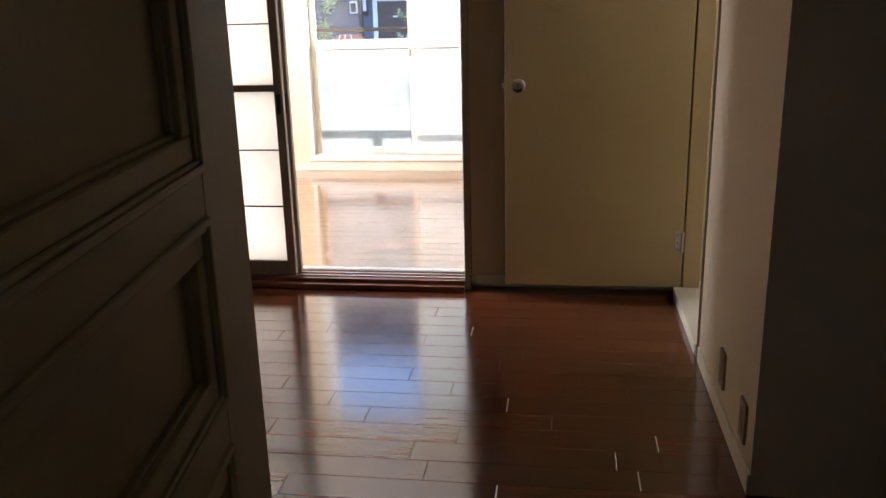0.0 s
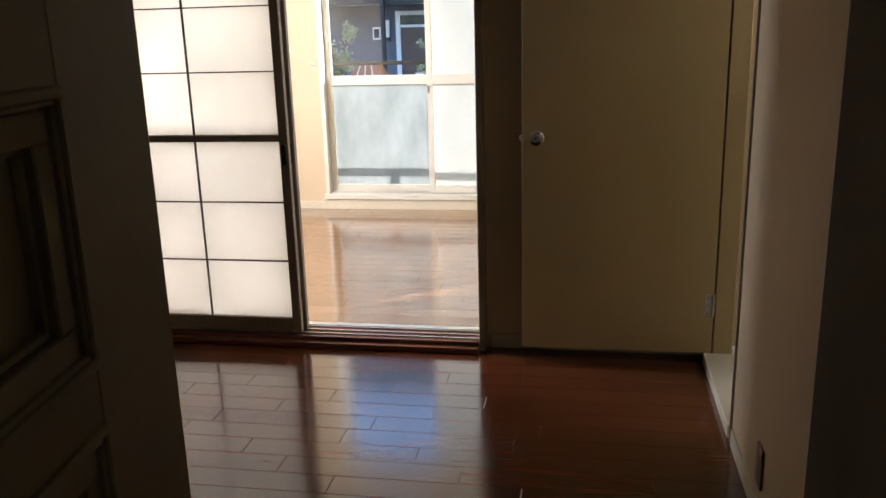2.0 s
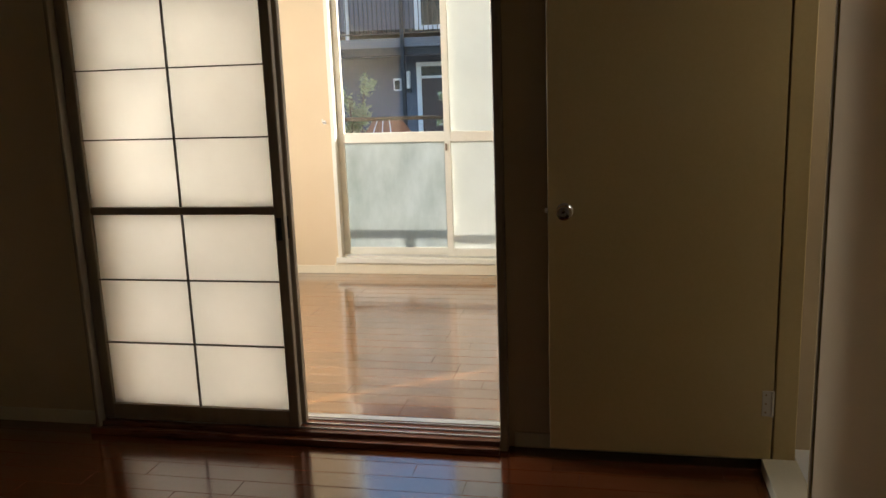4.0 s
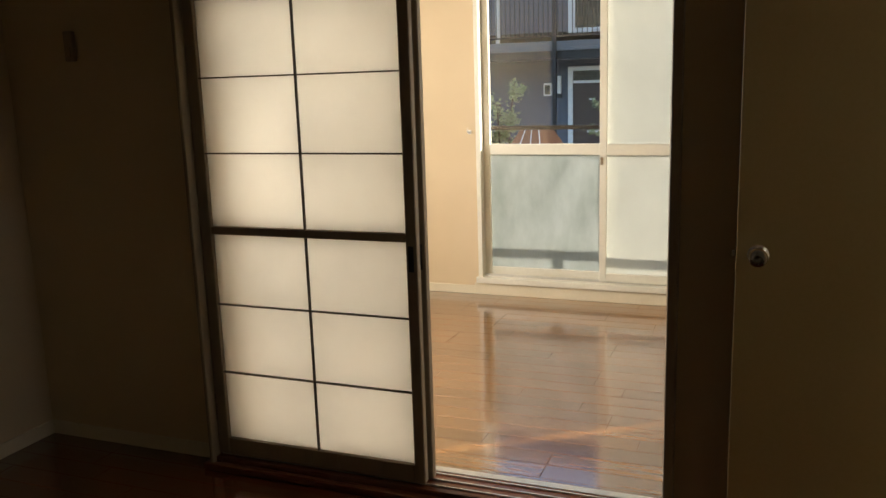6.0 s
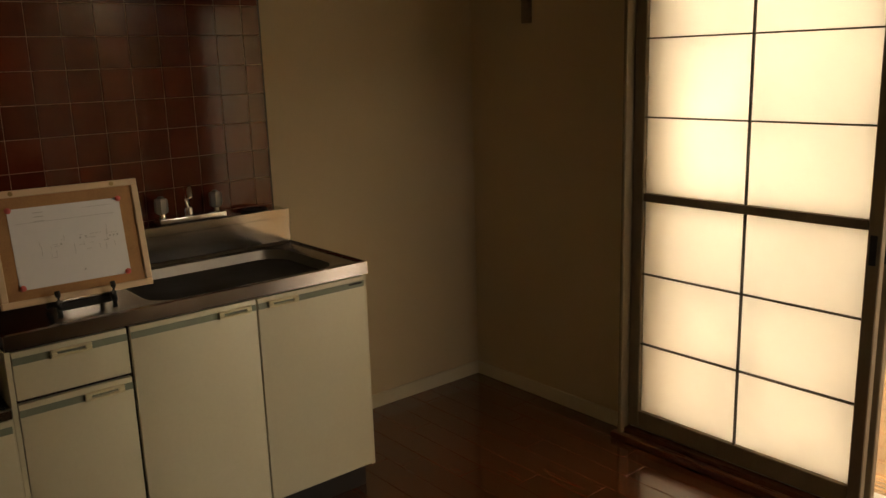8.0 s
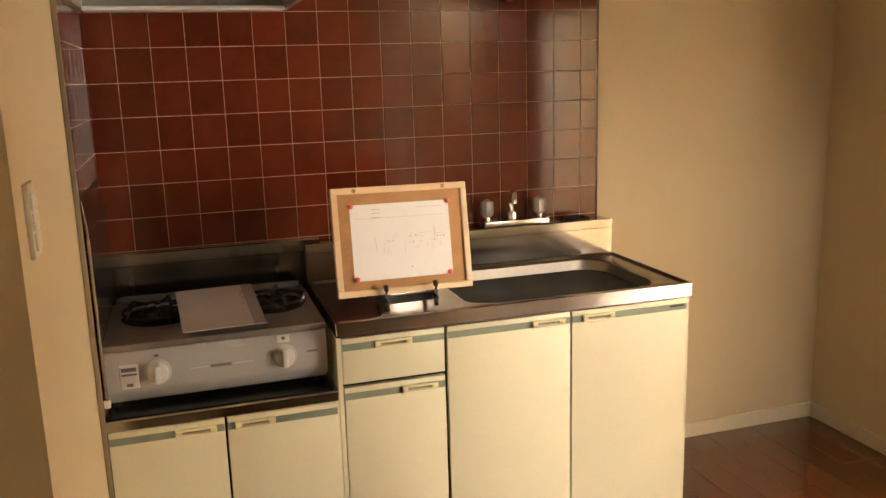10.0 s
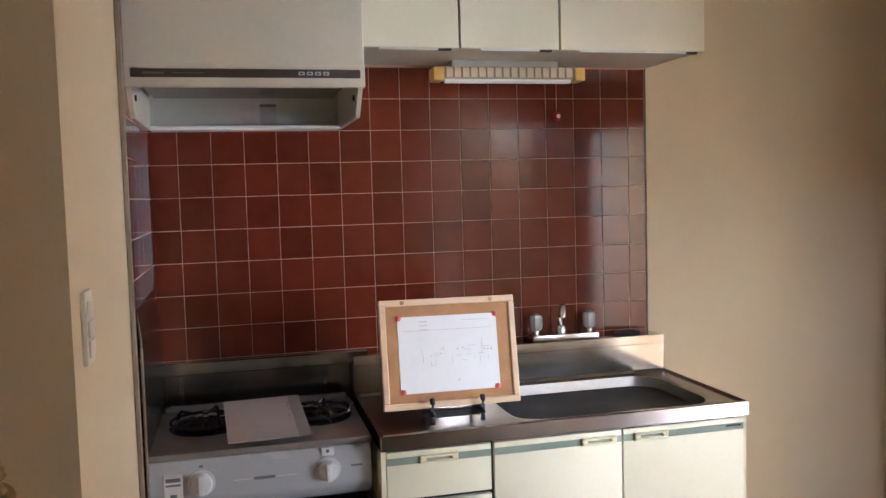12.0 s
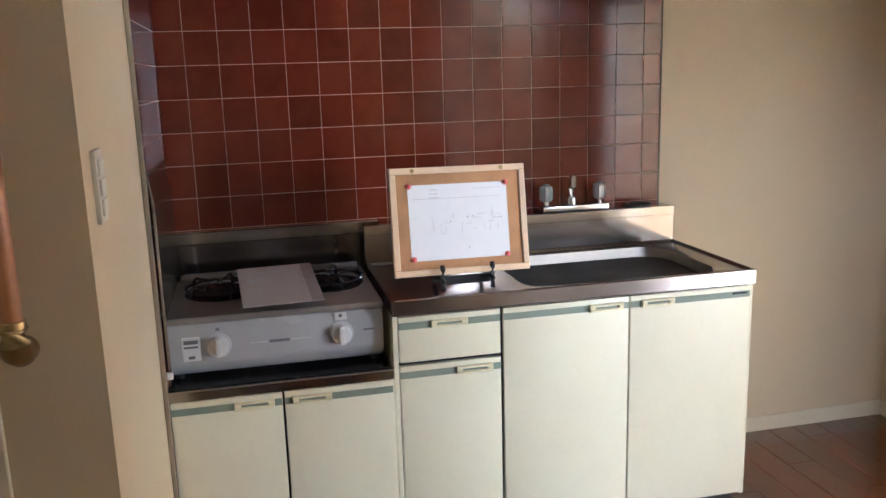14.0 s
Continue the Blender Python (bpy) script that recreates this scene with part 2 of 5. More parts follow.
M = {
    "wall": wallpaper("cream_wallpaper", (0.595, 0.475, 0.30), (0.655, 0.535, 0.35)),
    # Greyer and lighter than the cream; makes up for missing light in the hall.
    "wall_hall": wallpaper("hall_wallpaper", (0.62, 0.58, 0.51), (0.70, 0.66, 0.59)),
    "ceiling": surface("ceiling_paper", (0.68, 0.65, 0.58), (0.75, 0.72, 0.66), (0.6, 0.8), 90, 2, 0.15),
    "trim": surface("cream_trim_paint", (0.64, 0.58, 0.42), (0.72, 0.66, 0.50), (0.35, 0.55), 70, 4, 0.08),
    "door": surface("ivory_door_paint", (0.53, 0.40, 0.165), (0.59, 0.455, 0.205), (0.32, 0.5), 90, 2, 0.06),
    "entry": surface("taupe_door_paint", (0.40, 0.34, 0.19), (0.48, 0.41, 0.24), (0.35, 0.55), 60, 3, 0.1),
    "plank": planks("dark_floor_board", (0.075, 0.019, 0.0062), (0.18, 0.05, 0.016), 0.12, 0.3),
    "plank_living": planks("living_floor_board", (0.15, 0.060, 0.014), (0.27, 0.115, 0.030), 0.09, 0.24, 1.9),
    "subfloor": surface("board_joint_dark", (0.012, 0.006, 0.004), (0.025, 0.012, 0.008), (0.5, 0.7)),
    "sill_wood": surface("varnished_threshold_wood", (0.10, 0.03, 0.012), (0.19, 0.065, 0.026), (0.22, 0.4), 12, 3, 0.12, stretch=(1, 16, 16)),
    "track": surface("pale_track_metal", (0.55, 0.54, 0.50), (0.68, 0.67, 0.63), (0.3, 0.45), metal=0.7),
    "shoji_frame": surface("taupe_sash_wood", (0.23, 0.175, 0.112), (0.31, 0.245, 0.162), (0.4, 0.6), 30, 4, 0.12, stretch=(6, 6, 1)),
    "shoji_bar": surface("dark_glazing_bar", (0.04, 0.028, 0.018), (0.07, 0.05, 0.034), (0.4, 0.6)),
    "shoji_pane": frosted("opal_pane", (0.98, 0.965, 0.92), soft=0.2, sheen=0.03),
    "sash": surface("ivory_aluminium", (0.66, 0.64, 0.54), (0.76, 0.74, 0.64), (0.35, 0.5), 60, 4, 0.04),
    "pane_clear": clear_glass("clear_window_glass"),
    "pane_frost": frosted("frosted_window_glass", (0.68, 0.68, 0.62), soft=0.4),
    "pane_blur": frosted("smeared_frosted_glass", (0.55, 0.57, 0.54), clear=0.38),
    "tile": tile_glaze("red_brown_glaze"),
    "grout": surface("pale_pink_grout", (0.48, 0.25, 0.165), (0.58, 0.33, 0.225), (0.7, 0.9), 120, 8, 0.2),
    "cab": surface("ivory_laminate", (0.70, 0.66, 0.49), (0.76, 0.72, 0.55), (0.3, 0.45), 80, 2, 0.04),
    "cab_stripe": surface("sage_stripe", (0.21, 0.25, 0.19), (0.26, 0.30, 0.23), (0.4, 0.5)),
    "pull": surface("cream_plastic_pull", (0.72, 0.66, 0.44), (0.78, 0.72, 0.50), (0.3, 0.4)),
    # Near-black; on cabinet bodies it paints in the shade of the door gaps.
    "dark": surface("dark_gap", (0.012, 0.010, 0.008), (0.022, 0.018, 0.014), (0.5, 0.8)),
    "steel": surface("brushed_stainless", (0.45, 0.43, 0.405), (0.50, 0.48, 0.455), (0.11, 0.20), 60, 5, 0, metal=1.0),
    "steel_dull": surface("worn_stainless", (0.32, 0.29, 0.27), (0.37, 0.34, 0.32), (0.2, 0.27), 60, 4, 0, metal=1.0),
    "steel_sink": surface("dull_basin_steel", (0.34, 0.32, 0.29), (0.42, 0.40, 0.365), (0.34, 0.48), 40, 6, 0, metal=1.0),
    "chrome": surface("chrome", (0.75, 0.75, 0.75), (0.85, 0.85, 0.85), (0.06, 0.14), metal=1.0, bump=0),
    "acrylic": surface("worn_clear_acrylic", (0.46, 0.47, 0.47), (0.60, 0.61, 0.60), (0.06, 0.14), 50, 20, 0.05, metal=0.35),
    "brass": surface("aged_brass", (0.30, 0.21, 0.09), (0.42, 0.30, 0.14), (0.28, 0.42), metal=1.0, bump=0),
    "bar_wood": surface("varnished_rail_wood", (0.36, 0.14, 0.05), (0.50, 0.22, 0.09), (0.25, 0.4), 20, 4, 0.08, stretch=(14, 14, 1)),
    "black": surface("black_enamel", (0.008, 0.008, 0.008), (0.02, 0.02, 0.02), (0.15, 0.3)),
    "black_matt": surface("black_plastic", (0.012, 0.011, 0.010), (0.024, 0.022, 0.02), (0.4, 0.55)),
    "stove": surface("stove_silver_paint", (0.33, 0.335, 0.35), (0.40, 0.405, 0.42), (0.2, 0.32), 200, 3, 0.03),
    "stove_top": surface("stove_top_plate", (0.19, 0.172, 0.16), (0.27, 0.25, 0.235), (0.25, 0.4), 30, 4, 0.05, 0.0005, 0.45),
    "knob": surface("grey_knob_plastic", (0.55, 0.55, 0.55), (0.63, 0.63, 0.63), (0.3, 0.4)),
    "print": surface("grey_print", (0.10, 0.10, 0.11), (0.15, 0.15, 0.16), (0.5, 0.6)),
    "print_pale": surface("pale_grey_print", (0.42, 0.42, 0.44), (0.52, 0.52, 0.54), (0.5, 0.6)),
    "paper": surface("white_paper", (0.80, 0.80, 0.82), (0.86, 0.86, 0.88), (0.6, 0.8), 40, 3, 0.05),
    "leaflet": surface("printed_leaflet", (0.43, 0.38, 0.36), (0.52, 0.465, 0.44), (0.25, 0.4), 40, 5, 0.05),
    "sleeve": surface("grey_plastic_sleeve", (0.36, 0.33, 0.32), (0.44, 0.41, 0.40), (0.15, 0.25), 30, 5, 0.1),
    "cork": surface("cork_sheet", (0.34, 0.17, 0.07), (0.52, 0.29, 0.13), (0.7, 0.9), 260, 12, 0.3),
    "pine": surface("pale_pine", (0.66, 0.48, 0.30), (0.76, 0.58, 0.39), (0.45, 0.6), 14, 5, 0.06, stretch=(1, 1, 12)),
    "pin": surface("red_pin_plastic", (0.70, 0.13, 0.12), (0.80, 0.20, 0.18), (0.25, 0.35)),
    "ball": surface("dark_red_plastic", (0.28, 0.02, 0.02), (0.36, 0.035, 0.03), (0.2, 0.3)),
    "strip_print": surface("faint_strip_print", (0.14, 0.115, 0.09), (0.18, 0.15, 0.12), (0.4, 0.5)),
    "hood": surface("grey_ivory_enamel", (0.52, 0.485, 0.385), (0.59, 0.55, 0.45), (0.28, 0.42), 50, 3, 0.04),
    "hood_in": surface("hood_inner_plate", (0.42, 0.43, 0.38), (0.50, 0.51, 0.45), (0.4, 0.55)),
    "hood_strip": surface("brown_control_strip", (0.055, 0.038, 0.026), (0.085, 0.062, 0.044), (0.3, 0.4)),
    "yellow": surface("yellowed_plastic", (0.62, 0.36, 0.05), (0.72, 0.44, 0.09), (0.35, 0.5)),
    "diffuser": surface("lamp_diffuser", (0.62, 0.52, 0.34), (0.70, 0.60, 0.42), (0.2, 0.3)),
    "plate": surface("ivory_switch_plate", (0.60, 0.56, 0.46), (0.68, 0.64, 0.54), (0.3, 0.45)),
    "plate_brown": surface("brown_socket_plate", (0.24, 0.15, 0.085), (0.32, 0.20, 0.12), (0.35, 0.5)),
    "facade": surface("slate_grey_render", (0.10, 0.115, 0.15), (0.135, 0.15, 0.19), (0.7, 0.85), 30, 1, 0.15),
    "facade_dark": surface("dark_steel_paint", (0.010, 0.010, 0.012), (0.022, 0.022, 0.026), (0.4, 0.6)),
    "slab": surface("balcony_slab_grey", (0.13, 0.13, 0.14), (0.18, 0.18, 0.19), (0.7, 0.9), 30, 2, 0.15),
    "white_frame": surface("white_door_frame", (0.70, 0.72, 0.76), (0.80, 0.82, 0.85), (0.35, 0.5)),
    "brown_door": surface("dark_brown_door", (0.055, 0.036, 0.034), (0.085, 0.058, 0.054), (0.35, 0.5), 20, 3, 0.1, stretch=(8, 8, 1)),
    "ground": surface("earth_and_gravel", (0.16, 0.14, 0.11), (0.26, 0.24, 0.20), (0.8, 0.95), 60, 0.7, 0.4, 0.02),
    "bark": surface("shrub_bark", (0.08, 0.055, 0.035), (0.14, 0.10, 0.065), (0.7, 0.9), 60, 8, 0.4),
    "leaf": leaf_green("shrub_leaf", (0.20, 0.26, 0.14), (0.50, 0.57, 0.40)),
    "petal": surface("pale_pink_petal", (0.78, 0.66, 0.70), (0.88, 0.80, 0.82), (0.5, 0.7)),
    "rust": surface("brown_shed_roof", (0.20, 0.085, 0.04), (0.30, 0.14, 0.07), (0.6, 0.8), 30, 4, 0.2),
    "rail": surface("bronze_rail", (0.035, 0.028, 0.024), (0.06, 0.05, 0.042), (0.3, 0.45), metal=0.4),
    "white": surface("white_plastic", (0.78, 0.77, 0.74), (0.85, 0.84, 0.81), (0.3, 0.4)),
}

# ---- building helpers ----
PLACE = {}


def box(bm, x0, x1, y0, y1, z0, z1, bevel=0.0, seg=1):
    """A box between two corners, with rounded edges where bevel is given."""
    c = Vector(((x0 + x1) / 2, (y0 + y1) / 2, (z0 + z1) / 2))
    m = Matrix.Translation(c) @ Matrix.Diagonal((abs(x1 - x0), abs(y1 - y0), abs(z1 - z0), 1))
    made = bmesh.ops.create_cube(bm, size=1.0, matrix=m)["verts"]
    if bevel:
        edges = list({e for v in made for e in v.link_edges})
        bmesh.ops.bevel(bm, geom=edges, offset=bevel, segments=seg, affect="EDGES", profile=0.6)
    return bm


def boxes(*rows, bevel=0.0, seg=1):
    bm = bmesh.new()
    for r in rows:
        box(bm, *r, bevel=bevel, seg=seg)
    return bm


def rod(bm, a, b, r, sides=14, r2=None):
    """A round bar from a to b."""
    a, b = Vector(a), Vector(b)
    d = b - a
    m = Matrix.Translation((a + b) / 2) @ d.to_track_quat("Z", "Y").to_matrix().to_4x4()
    bmesh.ops.create_cone(bm, cap_ends=True, segments=sides, radius1=r, radius2=r if r2 is None else r2, depth=d.length, matrix=m)
    return bm


def tube(bm, points, r, sides=10):
    """A bent pipe through the points."""
    pts = [Vector(p) for p in points]
    rings = []
    for i, p in enumerate(pts):
        d = (pts[min(i + 1, len(pts) - 1)] - pts[max(i - 1, 0)]).normalized()
        q = d.to_track_quat("Z", "Y").to_matrix()
        rings.append([bm.verts.new(p + q @ Vector((r * math.cos(k * math.tau / sides), r * math.sin(k * math.tau / sides), 0))) for k in range(sides)])
    for a, b in zip(rings, rings[1:]):
        for k in range(sides):
            bm.faces.new((a[k], a[(k + 1) % sides], b[(k + 1) % sides], b[k]))
    bm.faces.new(rings[0][::-1])
    bm.faces.new(rings[-1])
    return bm


def lathe(profile, m, sides=20):
    """A turned shape from (radius, height) pairs, set by the pose m."""
    bm = bmesh.new()
    rings = [[bm.verts.new(m @ Vector((r * math.cos(k * math.tau / sides), r * math.sin(k * math.tau / sides), h))) for k in range(sides)] for r, h in profile]
    for a, b in zip(rings, rings[1:]):
        for k in range(sides):
            bm.faces.new((a[k], a[(k + 1) % sides], b[(k + 1) % sides], b[k]))
    bm.faces.new(rings[0][::-1])
    bm.faces.new(rings[-1])
    return bm


def moved(bm, m):
    bmesh.ops.transform(bm, matrix=m, verts=bm.verts)
    return bm


def mesh_of(name, bm, material, smooth=None):
    me = bpy.data.meshes.new(name)
    bmesh.ops.recalc_face_normals(bm, faces=bm.faces)
    if smooth:
        for f in bm.faces:
            f.smooth = True
        for e in bm.edges:
            if len(e.link_faces) == 2 and e.calc_face_angle(0) > radians(smooth):
                e.smooth = False
    bm.to_mesh(me)
    bm.free()
    me.materials.append(M[material])
    return me


def thing(name, at, label, category, group="", kind=""):
    ob = new(name)
    ob.location = at
    ob.empty_display_size = 0.1
    PLACE[ob.name] = Matrix.Translation(at)
    return tagged(ob, label, category, group, kind)


def part(name, bm, material, parent, label="", smooth=35):
    """One mesh in world coordinates, under a thing or a part."""
    ob = new(name, mesh_of(name, bm, material, smooth))
    ob.parent = parent
    ob.matrix_parent_inverse = PLACE[parent.name].inverted()
    PLACE[ob.name] = Matrix.Identity(4)
    if label:
        ob["label"] = label
    return ob


def solo(name, bm, material, label, category, group="", kind="", smooth=35):
    ob = new(name, mesh_of(name, bm, material, smooth))
    PLACE[ob.name] = Matrix.Identity(4)
    return tagged(ob, label, category, group, kind)


def struct(name, bm, material, label, category="wall"):
    return solo(name, bm, material, label, category, kind="structure", smooth=30)


# ---- the plan ----
XW = -2.62          # kitchen wall
YN = 0.09           # wall between kitchen and living room
XE = 0.96           # wall with the washroom door
YP = -2.60          # short wall beside the stove
XP = -1.32          # end of that short wall
YD = -3.45          # wall with the entry door
YW = 2.75           # window wall
ZL = 0.04           # living room floor
HC = 2.42

# walls
struct("wall_kitchen", boxes((XW - 0.12, XW, YP - 0.1, YN, 0, HC)), "wall", "cream wallpapered wall behind the kitchen units")
struct("wall_shoji_left", boxes((XW - 0.12, -1.722, YN, YN + 0.11, 0, HC)), "wall", "cream wallpapered wall beside the sliding doors")
struct("wall_shoji_right", boxes((0.03, 4.0, YN, YN + 0.11, 0, HC)), "wall", "cream wallpapered wall beside the doorway")
struct("wall_shoji_header", boxes((-1.722, 0.03, YN, YN + 0.11, 1.86, HC)), "wall", "cream wall above the sliding doors")
struct("wall_washroom_side", boxes((XE, XE + 0.1, -1.592, -0.70, 0, HC), (XE, XE + 0.1, -0.70, YN, 1.99, HC)), "wall", "cream wallpapered wall with sockets")
struct("wall_washroom_end", boxes((XE + 0.1, 2.5, -1.60, -1.50, 0, HC), (XE, XE + 0.1, -1.60, -1.592, 0, HC)), "wall_hall", "shaded greyish end wall of the washroom")
struct("wall_washroom_far", boxes((2.45, 2.55, -1.50, YN, 0, 2.12), (2.45, 2.55, -1.50, -0.56, 2.12, HC), (2.45, 2.55, -0.56, 0.06, 2.38, HC), (2.45, 2.55, 0.06, YN, 2.12, HC)), "wall_hall", "pale washroom wall with a small high opening added for a lamp")
struct("wall_recess", boxes((1.75, 1.85, YD, -1.60, 0, HC)), "wall_hall", "plain wall closing the recess")
struct("wall_stove_side", boxes((XW, XP, YP - 0.10, YP, 0, HC)), "wall", "cream wallpapered short wall beside the stove")
struct("wall_passage", boxes((XP - 0.1, XP, YD, YP - 0.10, 0, HC)), "wall", "cream wallpapered passage wall with a grab bar")
struct("wall_entry", boxes((XP, 0.10, YD - 0.1, YD, 0, HC), (0.97, 1.75, YD - 0.1, YD, 0, HC), (0.10, 0.97, YD - 0.1, YD, 2.02, HC)), "wall_hall", "wall with the entry doorway")
struct("wall_hall_left", boxes((-0.75, -0.65, -5.4, YD - 0.1, 0, HC)), "wall_hall", "plain hall wall")
struct("wall_hall_right", boxes((1.3, 1.4, -5.4, YD - 0.1, 0, HC)), "wall_hall", "plain hall wall")
struct("wall_hall_back", boxes((-0.65, 1.3, -5.5, -5.4, 0, HC)), "wall_hall", "plain hall end wall")
# The opening is cut for the added fill lamp, not for a known window.
struct("wall_living_left", boxes((-2.86, -2.74, YN + 0.11, 0.44, 0, HC), (-2.86, -2.74, 1.36, YW, 0, HC), (-2.86, -2.74, 0.44, 1.36, 0, 0.83), (-2.86, -2.74, 0.44, 1.36, 2.07, HC)), "wall", "cream wallpapered living room wall")
struct("wall_living_right", boxes((3.7, 3.8, YN + 0.11, YW, 0, HC)), "wall", "cream wallpapered living room wall")
WX0, WX1, WZ0, WZ1 = -1.545, 0.13, 0.15, 2.2
VX0, VX1 = 0.95, 2.99
struct("wall_window", boxes((-2.86, WX0, YW, YW + 0.14, -0.5, HC), (WX0, WX1, YW, YW + 0.14, -0.5, WZ0), (WX0, WX1, YW, YW + 0.14, WZ1, HC),
                            (WX1, VX0, YW, YW + 0.14, -0.5, HC), (VX0, VX1, YW, YW + 0.14, -0.5, WZ0), (VX0, VX1, YW, YW + 0.14, WZ1, HC),
                            (VX1, 3.8, YW, YW + 0.14, -0.5, HC)), "wall", "cream wallpapered window wall")
struct("ceiling", boxes((XW - 0.12, 2.55, -5.5, YN + 0.11, HC, HC + 0.1)), "ceiling", "plain pale ceiling", "ceiling")
struct("ceiling_living", boxes((-2.86, 3.8, YN + 0.11, YW + 0.14, HC + 0.001, HC + 0.1)), "ceiling", "plain pale living room ceiling", "ceiling")

# baseboards
BB = 0.062
struct("baseboard_kitchen", boxes((XW, XW + 0.008, -0.93, YN, 0, BB), bevel=0.002), "trim", "cream vinyl baseboard", "baseboard")
struct("baseboard_shoji", boxes((XW + 0.008, -1.78, YN - 0.008, YN, 0, BB), bevel=0.002), "trim", "cream vinyl baseboard", "baseboard")
struct("baseboard_east", boxes((XE - 0.008, XE, -1.60, -0.72, 0, BB), bevel=0.002), "trim", "cream vinyl baseboard", "baseboard")
struct("baseboard_passage", boxes((-2.03, XP, YP, YP + 0.008, 0, BB), bevel=0.002), "trim", "cream vinyl baseboard", "baseboard")
struct("baseboard_window", boxes((-2.74, WX0 - 0.03, YW - 0.01, YW, ZL, ZL + 0.06), (WX0 - 0.03, 3.7, YW - 0.012, YW, ZL, WZ0 - 0.03), bevel=0.002), "trim", "cream baseboard below the window", "baseboard")
struct("baseboard_right", boxes((0.05, 0.95, YN - 0.008, YN, 0, BB), bevel=0.002), "trim", "cream vinyl baseboard", "baseboard")


# ---- sliding door frame and threshold ----
frame_1 = thing("trim_sliding_door", (-0.86, 0.07, 0), "taupe wooden frame round the sliding door opening", "door frame", kind="structure")
part("jamb", boxes((-1.722, -1.705, 0.0, YN + 0.13, 0, 1.86), bevel=0.003), "shoji_frame", frame_1)
part("jamb", boxes((0.0, 0.03, 0.035, YN + 0.13, 0, 1.86), bevel=0.003), "shoji_frame", frame_1)
part("lintel", boxes((-1.705, 0.0, 0.0, YN + 0.13, 1.822, 1.86), bevel=0.003), "shoji_frame", frame_1)
sill = struct("threshold", boxes((-1.74, 0.0, 0.022, 0.215, 0, 0.046), bevel=0.004, seg=2), "sill_wood", "varnished reddish wooden threshold with tracks", "threshold")
part("nosing", boxes((-1.745, 0.002, -0.012, 0.024, 0, 0.028), bevel=0.006, seg=2), "sill_wood", sill)
for k in range(3):
    part("track", boxes((-1.70, 0.0, 0.052 + k * 0.045, 0.060 + k * 0.045, 0.044, 0.052), bevel=0.001), "track", sill, "pale metal rail")
part("track", boxes((-1.70, 0.0, 0.168, 0.205, 0.044, 0.049), bevel=0.001), "track", sill, "pale metal strip")


def shoji(name, x0, y):
    """A sliding door with two columns of six opal panes in a taupe wooden frame."""
    w, z0, z1, d = 0.88, 0.055, 1.82, 0.03
    x1 = x0 + w
    ob = thing(name, ((x0 + x1) / 2, y, z0), "sliding door with twelve opal panes in a taupe wooden frame", "sliding door", "sliding doors")
    part("stile", boxes((x0, x0 + 0.047, y - d / 2, y + d / 2, z0, z1), bevel=0.003), "shoji_frame", ob)
    part("stile", boxes((x1 - 0.041, x1, y - d / 2, y + d / 2, z0, z1), bevel=0.003), "shoji_frame", ob)
    gx0, gx1 = x0 + 0.047, x1 - 0.041
    for a, b in ((z0, 0.122), (0.932, 0.962), (1.772, z1)):
        part("rail", boxes((gx0, gx1, y - d / 2 + 0.001, y + d / 2 - 0.001, a, b), bevel=0.002), "shoji_frame", ob)
    mid = (gx0 + gx1) / 2 + 0.003
    rows = ((0.122, 0.932), (0.962, 1.772))
    for a, b in rows:
        part("glazing_bar", boxes((mid - 0.0028, mid + 0.0028, y - 0.012, y - 0.001, a, b)), "shoji_bar", ob)
        h = (b - a) / 3
        for k in (1, 2):
            for u, v in ((gx0, mid - 0.0028), (mid + 0.0028, gx1)):
                part("glazing_bar", boxes((u, v, y - 0.012, y - 0.001, a + k * h - 0.0026, a + k * h + 0.0026)), "shoji_bar", ob)
        for k in range(3):
            for u, v in ((gx0, mid), (mid, gx1)):
                part("pane", boxes((u + 0.0005, v - 0.0005, y + 0.001, y + 0.004, a + k * h + 0.0005, a + (k + 1) * h - 0.0005)), "shoji_pane", ob, "opal translucent pane")
    part("finger_pull", boxes((x1 - 0.033, x1 - 0.012, y - d / 2 - 0.002, y - d / 2 + 0.004, 0.83, 0.92), bevel=0.002), "black_matt", ob, "dark recessed finger pull")
    return ob


shoji("shoji_door", -1.702, 0.056)
shoji("shoji_door", -1.690, 0.101)


# ---- doors ----
def knob_set(parent, at, normal, scale=1.0):
    """A round chrome knob with its rose."""
    q = Vector(normal).to_track_quat("Z", "Y").to_matrix().to_4x4()
    m = Matrix.Translation(at) @ q @ Matrix.Scale(scale, 4)
    rose = part("rose", lathe([(0.03, 0), (0.03, 0.004), (0.024, 0.009), (0.012, 0.01), (0.011, 0.022)], m), "chrome", parent, "chrome rose")
    part("knob", lathe([(0.011, 0.02), (0.018, 0.026), (0.026, 0.034), (0.0275, 0.044), (0.024, 0.054), (0.014, 0.058), (0.006, 0.0565)], m), "chrome", parent, "round chrome door knob")
    return rose


